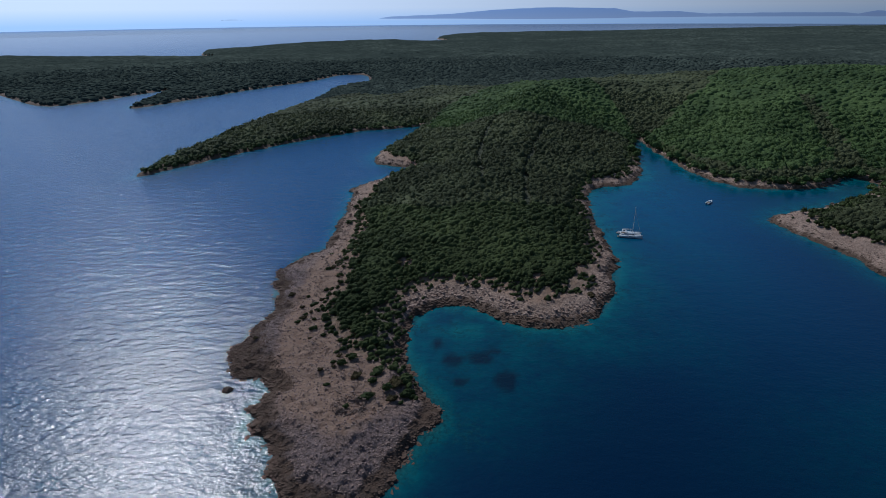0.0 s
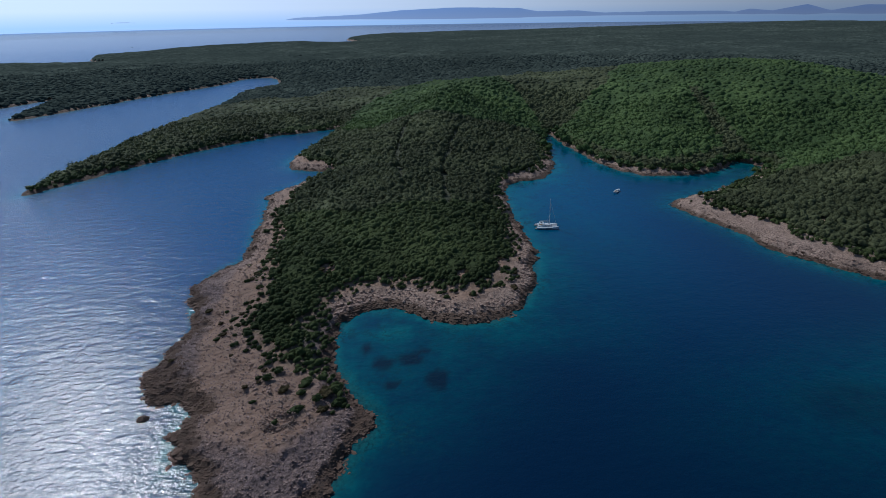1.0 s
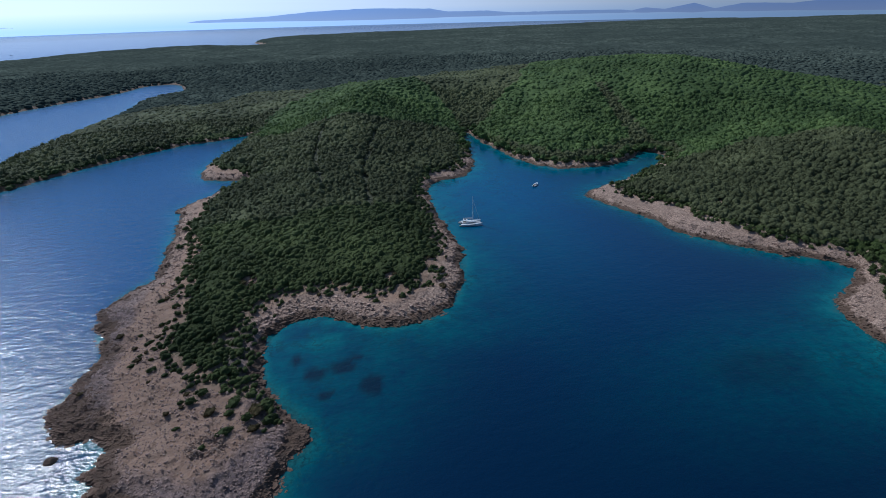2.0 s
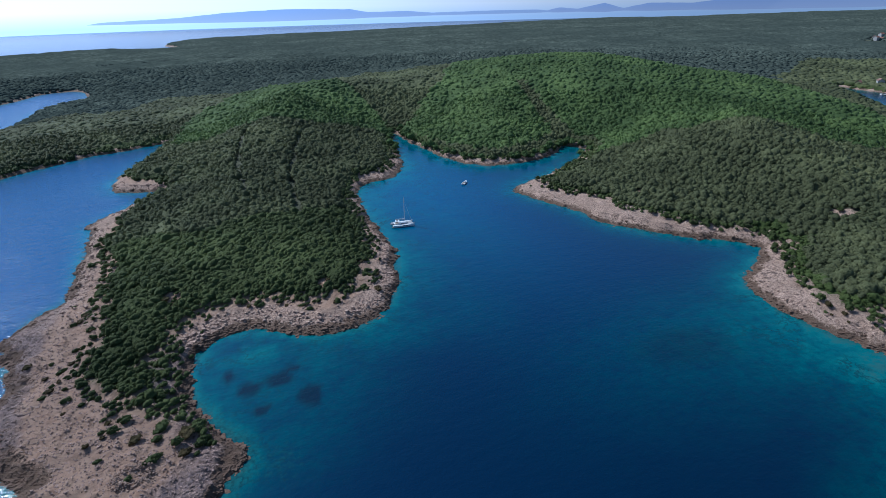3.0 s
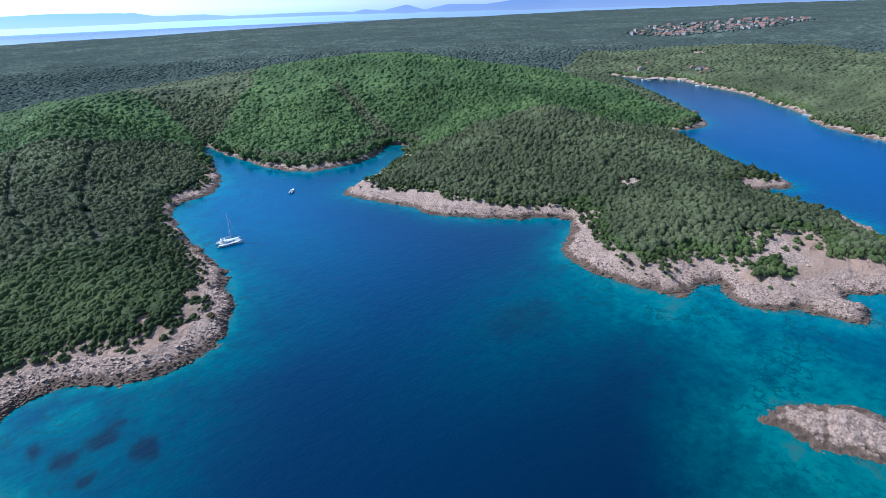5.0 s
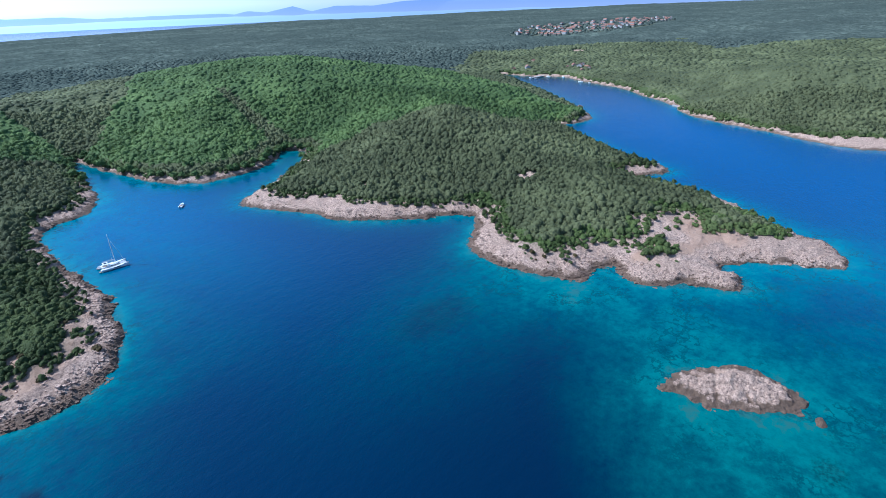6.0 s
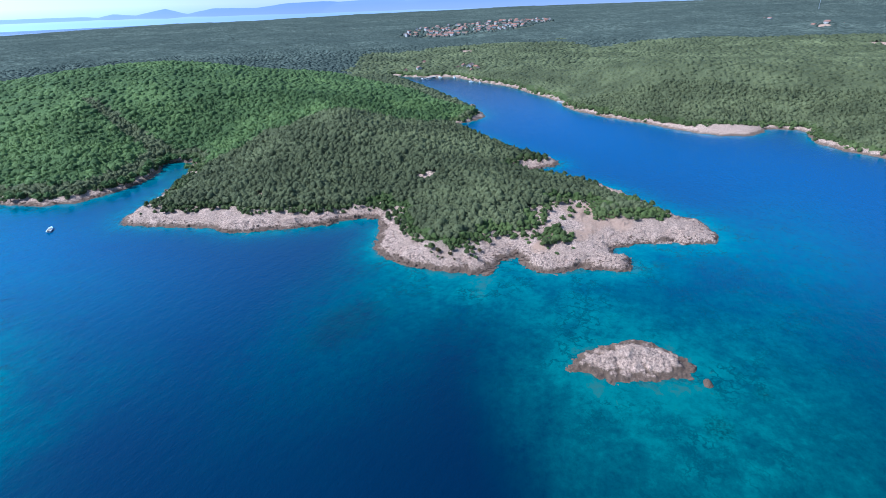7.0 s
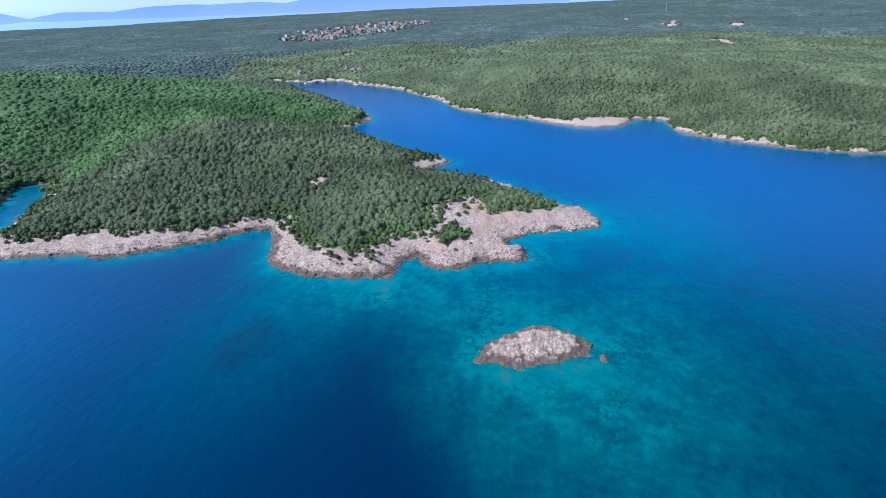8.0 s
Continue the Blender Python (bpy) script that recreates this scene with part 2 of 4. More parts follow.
# hills: x, y, height, radii, turn
HILLS = [(318, 222, 17, 75, 90, 0), (275, 130, 8, 60, 50, 0), (410, 500, 32, 150, 190, -25), (240, 640, 14, 160, 140, 0), (110, 500, 24, 110, 100, 0),
         (30, 330, 5, 60, 110, 0), (520, 270, 10, 60, 60, 0), (620, -120, 24, 170, 220, 20), (620, 60, 14, 90, 70, 40), (1640, 610, 9, 320, 250, 20),
         (1250, -250, 7, 300, 160, 0), (3100, -1150, 58, 900, 700, 0), (2400, -200, 15, 700, 500, 0), (-250, 620, 4, 80, 160, 0), (955, -229, 7, 70, 34, -15), (1262, -328, 8, 80, 40, -15), (1290, -210, 7, 80, 36, 0),
         (895, -302, 5, 60, 26, -15)]


BARE_TIP = [(-41, 250), (-43, 230), (-43, 201), (-43, 187), (-44, 170), (-44, 158), (-35, 144), (-28, 135), (-16, 131), (-11, 121), (0, 112), (-5, 70), (-60, 70),
            (-95, 130), (-90, 260)]
BARE_EAST = [(200, 76), (209, 70), (212, 60), (225, 53), (238, 55), (252, 50), (256, 41), (243, 34), (247, 24), (246, 15), (252, 6), (262, 3), (275, 9), (290, 0),
             (262, -45), (190, -5), (180, 60)]
GREEN_CLUMP = [(216, 56), (227, 50), (222, 40), (209, 41), (206, 50)]


def bare_width(x, y):
    """How far the bare rocky belt reaches inland."""
    w = 6.5 + 3 * grain(x, y, 30, 2, 5) - 5.0 * smooth(np.hypot(x, y), 330, 440)
    w = w + 10 * mound(x, y, 190, 205, 26, 55) + 6 * mound(x, y, 185, 100, 20, 35) + 9 * mound(x, y, 42, 160, 24, 18) + 3 * mound(x, y, 5, 178, 30, 14)
    w = w + 16 * mound(x, y, 458, -28, 32, 26) - 5 * mound(x, y, 80, 280, 18, 60) - 6 * mound(x, y, -12, 146, 14, 30) - 4 * mound(x, y, 250, 345, 60, 40)
    w = w + 6 * mound(x, y, 485, 178, 25, 12) - 2 * mound(x, y, 160, 390, 25, 60) + 4 * mound(x, y, 345, 78, 12, 12) + 14 * mound(x, y, 297, 31, 11, 11) + 3 * mound(x, y, 330, 96, 12, 14) + 10 * mound(x, y, -55, 310, 18, 25) + 12 * mound(x, y, -42, 382, 20, 20)
    w = w - 2.2 * smooth(x, -75, -120)
    return np.maximum(w, 1.0)


# bare rocky gaps in the canopy: x, y, radius
GAPS = [(263, 130, 4.6), (-15.5, 198.5, 3.2), (37, 185, 2.8), (56, 195, 2.8), (240, 62, 3.4), (214, 205, 3.0)]


def wooded_depth(x, y, d):
    """How deep a place lies inside the woods, negative on the bare shore."""
    p = np.stack([x, y], 1)
    deep = d - bare_width(x, y)
    near = np.hypot(x, y) < 420
    for ring in (BARE_TIP, BARE_EAST):
        deep[near] = np.minimum(deep[near], -inland(p[near], np.array(ring, float)))
    deep[near] = np.maximum(deep[near], inland(p[near], np.array(GREEN_CLUMP, float)))
    for gx, gy, r in GAPS:
        bare = np.hypot(x - gx, (y - gy) * 0.8) < r + 0.8 * grain(x, y, 3, 2, 15)
        deep = np.where(bare, -1.0 - 3 * grain(x, y, 9, 3, 8), deep)
    return deep + 3 * grain(x, y, 9, 3, 8) + 2.6 * grain(x, y, 4.5, 2, 18)


def shore(x, y):
    """Distance inland with the fine raggedness of the rocks."""
    p = np.stack([x, y], 1)
    d = inland(p, LAND)
    rag = smooth(np.hypot(x, y), 900, 300)
    return d + 0.8 + (2.9 * grain(x, y, 11, 3, 1) + 2.1 * grain(x, y, 3.8, 2, 2)) * (0.4 + 0.6 * rag) + 3.6 * grain(x, y, 8, 3, 6) * mound(x, y, -66, 150, 40, 90)


def height(x, y, d):
    """The lie of the land above the sea; the sea bed is below zero."""
    up = np.maximum(d, 0)
    z = 1.9 * (1 - np.exp(-up / 3.5)) + 8.5 * (1 - np.exp(-up / 50))
    rise = smooth(up, 5, 130)
    for cx, cy, top, rx, ry, turn in HILLS:
        z = z + top * mound(x, y, cx, cy, rx, ry, turn) * rise
    r = np.hypot(x, y)
    z = z + smooth(up, 60, 700) * (2 + np.clip(0.0080 * x, 0, 36) + 5 * grain(x, y, 420, 3, 7) * smooth(r, 500, 1500))
    rough = smooth(r, 800, 250)
    z = z + rough * np.where(d > 0, np.minimum(1, up / 3), 0) * (0.9 * grain(x, y, 6, 3, 3) + 1.2 * np.abs(grain(x, y, 1.9, 2, 4)) - 0.3)
    return np.where(d > 0, z, np.maximum(-18, 0.22 * d - 0.15))


def mesh_of(name, verts, faces, material, attrs=(), flat=True):
    """A mesh from arrays of corners and of three- or four-sided faces, with values at its corners."""
    me = bpy.data.meshes.new(name)
    faces = np.asarray(faces)
    n, k = faces.shape
    me.vertices.add(len(verts))
    me.vertices.foreach_set("co", np.asarray(verts, np.float32).ravel())
    me.loops.add(n * k)
    me.loops.foreach_set("vertex_index", faces.astype(np.int32).ravel())
    me.polygons.add(n)
    me.polygons.foreach_set("loop_start", np.arange(0, n * k, k, dtype=np.int32))
    me.polygons.foreach_set("use_smooth", np.full(n, not flat))
    me.update(calc_edges=True)
    for key, values in attrs:
        me.attributes.new(key, "FLOAT", "POINT").data.foreach_set("value", np.asarray(values, np.float32))
    me.materials.append(material)
    return me


def sheet(radii, turns):
    """Corners and faces of a fan of rings about the bay, finer towards its middle."""
    r, a = np.meshgrid(radii, turns, indexing="ij")
    x, y = (r * np.sin(a)).ravel(), (r * np.cos(a)).ravel()
    i = np.arange(len(radii) * len(turns)).reshape(len(radii), len(turns))
    quads = np.stack([i[:-1, :-1], i[:-1, 1:], i[1:, 1:], i[1:, :-1]], -1).reshape(-1, 4)
    return x, y, quads


def kept_faces(quads, keep):
    """Faces whose four corners are all wanted, and the corners that they use."""
    quads = quads[keep[quads].any(1)]
    used = np.unique(quads)
    back_to = np.zeros(len(keep), int)
    back_to[used] = np.arange(len(used))
    return used, back_to[quads]


def rings(lo, hi, step):
    return np.exp(np.linspace(math.log(lo), math.log(hi), int(math.log(hi / lo) / step)))


CLEARINGS = [(963, 384, 26, 14), (945, -226, 48, 11), (1255, -326, 48, 14), (1265, -205, 26, 12), (890, -300, 40, 7), (1330, -215, 26, 9)]


def clearing(x, y):
    c = 0
    for cx, cy, rx, ry in CLEARINGS:
        c = np.maximum(c, mound(x, y, cx, cy, rx, ry, 20 if cx < 1000 else -15))
    return np.where(c > 0.1, c + 0.3 * grain(x, y, 26, 3, 19), c)


def weathered_tip(x, y):
    """Where the rock is old, grey and finely broken."""
    return np.clip(smooth(y + 0.4 * x, 190, 130) * smooth(x, 10, -10) + mound(x, y, -65, 170, 22, 60), 0, 1)


def build_ground():
    radii = np.concatenate([rings(70, 530, 0.0056)[:-1], rings(530, 4700, 0.0128)])
    turns = np.radians(np.arange(-62, 136.01, 0.27))
    x, y, quads = sheet(radii, turns)
    d = shore(x, y)
    used, quads = kept_faces(quads, d > -22)
    x, y, d = x[used], y[used], d[used]
    z = height(x, y, d)
    deep = wooded_depth(x, y, d)
    cover = smooth(deep, 1, 14) * (1 - smooth(clearing(x, y), 0.35, 0.5) * np.where(y > 0, 0.85, 1.0))
    soil = 0.9 * mound(x, y, -48, 134, 5, 4) + 0.7 * mound(x, y, -32, 125, 16, 15) + 0.35 * mound(x, y, -40, 150, 8, 18) + 0.45 * mound(x, y, -32, 126, 13, 18) + 0.5 * mound(x, y, -43, 165, 9, 45) + 0.6 * mound(x, y, -45, 140, 4, 5) + 1.0 * mound(x, y, 222, 38, 6, 4) + 1.0 * mound(x, y, 218, 47, 5, 4) + 1.0 * mound(x, y, 207, 51, 4, 4) + 1.0 * mound(x, y, 242, 22, 5, 5) + 1.3 * mound(x, y, 246, 36, 9, 10) + 0.9 * mound(x, y, 262, 14, 8, 6) + 0.8 * mound(x, y, 234, 34, 7, 4) + 0.4 * mound(x, y, -48, 165, 12, 30) + (smooth(d, 8, 18) * 0.5 + smooth(deep, -16, -1) * 0.4) * (1 + 0.9 * grain(x, y, 25, 2, 9)) * (1 - 0.75 * mound(x, y, 235, 15, 55, 45)) * (1 - 0.7 * smooth(x, 120, 170)) + smooth(clearing(x, y), 0.3, 0.5) * np.where(y > 0, 0.5, 1.0)
    weathered = weathered_tip(x, y)
    # beyond x = -70 a wider tidal stain paints in the backlit shade
    tide = 1 - smooth(d, 1.0, 4 + 3.0 * smooth(np.hypot(x, y), 330, 120) + 7 * smooth(x, -70, -130) + 9 * mound(x, y, -62, 130, 20, 70) - 2.5 * mound(x, y, 230, 250, 70, 70) - 4.5 * mound(x, y, 225, 0, 55, 50))
    me = mesh_of("ground", np.stack([x, y, z], 1), quads, KARST, (("cover", cover), ("soil", soil), ("tide", tide), ("weathered", weathered)), flat=False)
    tagged(new("ground", me), "pale limestone karst land with rocky shores and red soil", "ground", kind="structure")


def build_sea():
    radii = np.concatenate([rings(12, 500, 0.014)[:-1], rings(500, 4760, 0.03)])
    turns = np.radians(np.concatenate([np.arange(-180, -60, 4), np.arange(-60, 130, 0.5), np.arange(130, 180.1, 2.5)]))
    x, y, quads = sheet(radii, turns)
    p = np.stack([x, y], 1)
    d = np.maximum(inland(p, LAND), inland(p, ROCKISLE) - 2.5)
    used, quads = kept_faces(quads, d < 12)
    x, y, d = x[used], y[used], d[used]
    out = np.maximum(-d, 0)
    reach = 5.5 + 2 * mound(x, y, 10, 140, 60, 45) + 12 * mound(x, y, 200, 60, 60, 60) + 10 * mound(x, y, 230, -20, 60, 40) + 8 * mound(x, y, 170, 330, 120, 60)
    reach = reach - 5.5 * mound(x, y, -75, 170, 40, 120) + 4 * mound(x, y, 80, 240, 30, 80) - 1.5 * mound(x, y, 12, 115, 34, 36)
    clear = np.exp(-out / reach)
    for cx, cy, rx, ry, amp in ((140, 15, 22, 26, 0.4), (165, 50, 22, 40, 0.35), (100, 300, 60, 60, 0.25),
                                (235, -50, 70, 30, 0.3), (150, -80, 50, 40, 0.2), (158, 92, 30, 30, 0.34), (128, 97, 45, 30, 0.16), (172, 65, 20, 30, 0.42), (165, 20, 26, 30, 0.42), (8, 157, 9, 6, 0.55), (6, 147, 20, 22, 0.32), (20, 132, 24, 22, 0.20), (10, 112, 16, 16, 0.14), (45, 148, 40, 13, 0.22), (82, 205, 16, 60, 0.20), (176, -28, 30, 24, 0.34), (110, 225, 25, 60, 0.15)):
        clear = np.maximum(clear, amp * mound(x, y, cx, cy, rx, ry) + 0.6 * clear)
    # the broad rocky shallows about the islet, cut off by a slope into the deep bay
    shelf = smooth((x - 85) * 0.65 - (y - 29) * 0.76, -5, 20) * mound(x, y, 126, -10, 50, 46)
    clear = np.maximum(clear, 0.56 * shelf + 0.5 * clear)
    clear = clear * smooth(np.hypot(x, y), 2600, 900)
    weed = 0
    for cx, cy, rx, ry in ((18.5, 129.5, 4.6, 5.5), (12, 140.5, 5.0, 4.5), (2.5, 139, 4.0, 4.0), (4.5, 129, 2.6, 2.2), (16, 144, 3.0, 2.4), (-2, 149, 3.0, 4.0)):
        weed = np.maximum(weed, mound(x, y, cx, cy, rx, ry))
    weed = smooth(weed + 0.5 * grain(x, y, 4, 4, 11), 0.38, 0.85)
    weed = np.maximum(weed, smooth(mound(x, y, 130, 97, 22, 13) + 0.25 * grain(x, y, 12, 3, 12), 0.3, 0.9) * 0.5)
    reef = 0
    for cx, cy, rx, ry, amp in ((124, -16, 6, 5, 0.95), (142, -27, 7, 4, 0.7), (138, -16, 7, 4, 0.6), (133, 12, 10, 12, 0.15), (6, 108, 9, 14, 0.5), (212, 4, 10, 7, 0.5), (-4, 84, 12, 9, 0.5)):
        reef = np.maximum(reef, amp * mound(x, y, cx, cy, rx, ry))
    reef = np.maximum(reef, 0.85 * np.exp(-out / 8) * mound(x, y, -5, 112, 60, 60))
    reef = np.maximum(reef, 0.62 * np.exp(-out / 5) * smooth(np.hypot(x, y), 700, 300))
    chop = (0.03 + 0.42 * smooth(np.hypot(x, y), 2600, 450)) * (1 + 1.9 * smooth(x - 30 * smooth(y, 190, 300), -15, -45))
    # mid-bay, west and far terms put sky reflection and glitter into the colour
    azure_sheen = np.clip((0.95 * mound(x, y, 470, 60, 240, 190) + 0.5 * mound(x, y, 300, -120, 170, 110)) * smooth(x, 110, 240) + 0.55 * mound(x, y, 190, 370, 70, 90) + 0.45 * mound(x, y, 115, 290, 55, 70) + 0.9 * mound(x, y, -60, 330, 60, 140) + 0.95 * mound(x, y, -190, 430, 200, 380) + 0.42 * mound(x, y, 120, 205, 70, 100) + 0.05 * smooth(x - 0.25 * y, 60, 150) + 0.7 * smooth(np.hypot(x, y), 700, 1600) + 0.9 * smooth(x, -80, -220), 0, 1)
    me = mesh_of("water", np.stack([x, y, np.zeros_like(x)], 1), quads, WATER, (("clear", clear), ("weed", weed), ("chop", chop), ("azure_sheen", azure_sheen), ("reef", reef), ("far", smooth(np.hypot(x, y), 180, 1300))), flat=False)
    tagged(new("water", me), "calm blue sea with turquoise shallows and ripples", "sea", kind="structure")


build_ground()
build_sea()

# ---- woods ----
LEAF = np.random.RandomState(11)


def icosphere(level):
    bm = bmesh.new()
    bmesh.ops.create_icosphere(bm, subdivisions=level, radius=1)
    v = np.array([q.co for q in bm.verts])
    f = np.array([[q.index for q in p.verts] for p in bm.faces])
    bm.free()
    return v, f


def crown_shape(level, lumps, leaves, leaf, flat=0.8, seed=0, floor=-0.16):
    """A lumpy crown of unit radius standing on z = 0, with loose sprays of leaves."""
    rs = np.random.RandomState(seed)
    v, f = icosphere(level)
    axes = rs.normal(size=(lumps, 3))
    axes /= np.linalg.norm(axes, axis=1)[:, None]
    reach = 0.62 + 0.44 * np.max(np.clip(v @ axes.T, 0, 1) ** 7 * rs.uniform(0.55, 1, lumps), 1) + rs.uniform(-0.10, 0.10, len(v))
    v = v * reach[:, None]
    f = f[v[f].mean(1)[:, 2] > floor]
    if leaves:
        way = rs.normal(size=(leaves, 3))
        way[:, 2] = np.abs(way[:, 2]) * 0.9 - 0.15
        way /= np.linalg.norm(way, axis=1)[:, None]
        r = 0.66 + 0.42 * np.max(np.clip(way @ axes.T, 0, 1) ** 5, 1)
        c = way * (r * rs.uniform(0.9, 1.1, leaves))[:, None]
        tri = c[:, None] + rs.normal(size=(leaves, 3, 3)) * leaf
        f = np.concatenate([f, len(v) + np.arange(3 * leaves).reshape(-1, 3)])
        v = np.concatenate([v, tri.reshape(-1, 3)])
    v[:, 2] = v[:, 2] * flat + 0.62 * flat
    return v, f


def woods(name, spots, radius, tall, shapes, material, label, blown=False, flat=True):
    """One object of many crowns."""
    x, y, z = spots
    n = len(x)
    pick = LEAF.randint(len(shapes), size=n)
    verts, faces, tint, start = [], [], [], 0
    for k, (v, f) in enumerate(shapes):
        m = np.where(pick == k)[0]
        a, s = LEAF.uniform(0, 6.28, len(m)), radius[m]
        long, wide = (1.3, 0.85) if blown else (1.0, 1.0)
        a = LEAF.normal(0.65, 0.35, len(m)) if blown else a
        c, q = np.cos(a)[:, None], np.sin(a)[:, None]
        h = (tall[m] / 1.3)[:, None]
        vx, vy = (v[:, 0] * long * c - v[:, 1] * wide * q) * s[:, None], (v[:, 0] * long * q + v[:, 1] * wide * c) * s[:, None]
        verts.append(np.stack([vx + x[m, None], vy + y[m, None], v[:, 2] * h + z[m, None]], -1).reshape(-1, 3))
        faces.append((f[None] + (start + np.arange(len(m)) * len(v))[:, None, None]).reshape(-1, 3))
        own = 0.55 * LEAF.beta(1.4, 1.4, len(m)) + 0.45 * np.clip(0.5 + 0.9 * grain(x[m], y[m], 12, 3, 49), 0, 1)
        tint.append(np.repeat(own, len(v)))
        start += len(m) * len(v)
    me = mesh_of(name, np.concatenate(verts), np.concatenate(faces), material, (("tint", np.concatenate(tint)),), flat)
    tagged(new(name, me), label, "forest", kind="stuff")


def jittered(lo, hi, step):
    """Loose planting between two distances from the bay's middle."""
    g = np.arange(-hi, hi, step)
    x, y = [q.ravel() + LEAF.uniform(-0.42, 0.42, len(g) ** 2) * step for q in np.meshgrid(g, g)]
    r, a = np.hypot(x, y), np.degrees(np.arctan2(x, y))
    m = (r >= lo) & (r < hi) & (a > -47) & (a < 122)
    return x[m], y[m]


PINE_HILLS = [[(-11, 474), (-10, 536), (35, 598), (103, 700), (150, 640), (160, 512), (164, 478), (157, 439), (129, 433), (92, 446), (63, 443), (31, 456), (6, 443)],
              [(165, 400), (166, 444), (202, 481), (252, 532), (330, 660), (430, 760), (560, 640), (641, 450), (600, 380), (533, 283), (479, 180), (398, 194), (331, 250),
               (306, 278), (262, 284), (243, 280), (258, 306), (275, 325), (240, 316), (211, 310), (185, 314), (168, 340)]]


def pines(x, y):
    """Where the bright pines grow instead of the dark maquis."""
    p = np.stack([x, y], 1)
    inside = np.maximum.reduce([inland(p, np.array(ring, float)) for ring in PINE_HILLS])
    # the gully is only a strip of darker maquis, not dug
    along = np.clip((y - 325) / 130, 0, 1)
    gully = np.abs(x - 264 - 34 * along) < (9 - 5 * along) * (y > 322) * (y < 455)
    return (inside + 9 * grain(x, y, 30, 3, 13) > 2) & ~gully


VILLAGE = np.array([(1235, 665), (1225, 540), (1400, 435), (1700, 405), (1810, 450), (1570, 590), (1400, 700)], float)
TRACKS = [((23, 300), (26, 370), (40, 440)), ((44, 262), (52, 330), (76, 410))]


def on_track(x, y):
    near = np.full(len(x), 1e9)
    for track in TRACKS:
        for (ax, ay), (bx, by) in zip(track, track[1:]):
            s = np.clip(((x - ax) * (bx - ax) + (y - ay) * (by - ay)) / ((bx - ax) ** 2 + (by - ay) ** 2), 0, 1)
            near = np.minimum(near, np.hypot(x - ax - s * (bx - ax), y - ay - s * (by - ay)) + 1.2 * grain(x, y, 15, 2, 20))
    return near < 1.9


def species(x, y, d, inner):
    """What grows where: 0 fresh scrub, 1 maquis, 2 oak, 3 pine, 4 far wood with haze in its leaf colour."""
    r = np.hypot(x, y)
    kind = np.where((inner > 7) & ((x > 150) & (y < 340) | (y + 24 * grain(x, y, 40, 3, 22) > 262)), 2, 1)
    # further off, more plants take the hazed leaf colour
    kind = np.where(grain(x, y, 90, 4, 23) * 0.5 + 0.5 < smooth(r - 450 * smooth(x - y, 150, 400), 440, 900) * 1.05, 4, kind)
    # along the cove, darker trees replace pines to draw the hill's shaded foot
    kind = np.where(pines(x, y) & (d > 6 + 13 * mound(x, y, 215, 325, 75, 60)), 3, kind)
    return np.where((r < 340) & (x > 165) & (y < 150) & (inner < 11) & (grain(x, y, 14, 2, 17) > -0.05), 0, kind)


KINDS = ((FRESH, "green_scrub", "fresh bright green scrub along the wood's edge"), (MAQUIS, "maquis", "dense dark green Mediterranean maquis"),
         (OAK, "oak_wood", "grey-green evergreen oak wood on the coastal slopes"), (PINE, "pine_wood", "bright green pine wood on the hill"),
         (HAZED_WOODS, "woodland", "woodland over the rolling far slopes, haze in its grey-green leaf colour"))


def billow(x, y):
    """The slow rise and fall of the canopy, 0 to 1."""
    return 0.5 + 0.5 * np.clip(0.9 * grain(x, y, 13, 2, 41) + 0.7 * grain(x, y, 34, 2, 42), -1, 1)


def undergrowth():
    """The closed lower canopy: a sheet over the wooded ground, which becomes the whole canopy far off."""
    near = np.concatenate([rings(72, 560, 0.0075)[:-1], rings(560, 4640, 0.0066)])
    x, y, quads = sheet(near, np.radians(np.arange(-58, 124.01, 0.27)))
    d = shore(x, y)
    r = np.hypot(x, y)
    used, quads = kept_faces(quads, d > 3)
    x, y, d, r = x[used], y[used], d[used], r[used]
    inner = wooded_depth(x, y, d)
    far = smooth(r, 1080, 1330)
    z = height(x, y, d)
    kind = species(x, y, d, inner)
    tall = np.where(kind == 3, 3.2, np.where(kind == 2, 2.0, 1.4)) * (0.5 + 0.8 * billow(x, y))
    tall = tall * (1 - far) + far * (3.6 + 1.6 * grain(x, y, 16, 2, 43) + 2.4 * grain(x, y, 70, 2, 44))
    start = 3 * smooth(r, 260, 160)
    village = inland(np.stack([x, y], 1), VILLAGE) + 14 * grain(x, y, 30, 2, 46)
    fill = smooth(inner, start + 1, start + 6 + 8 * smooth(r, 420, 330)) * (1 - smooth(clearing(x, y), 0.12, 0.38)) * (1 - smooth(village, -40, -4))
    z = z + tall * fill - 0.6 * (1 - fill) + 0.5 * grain(x, y, 2.6, 2, 45) * smooth(r, 480, 260) * fill
    grown = (inner > start) & ~on_track(x, y) & (clearing(x, y) < 0.4) & (village < 0)
    quads = quads[grown[quads].all(1)]
    of = kind[quads[:, 0]]
    tint = np.clip(0.45 + 0.5 * grain(x, y, 9, 3, 47), 0, 1)
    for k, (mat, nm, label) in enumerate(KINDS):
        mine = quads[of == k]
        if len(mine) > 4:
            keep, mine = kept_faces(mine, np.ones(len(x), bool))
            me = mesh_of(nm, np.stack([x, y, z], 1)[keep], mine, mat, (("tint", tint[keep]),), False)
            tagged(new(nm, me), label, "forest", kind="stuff")


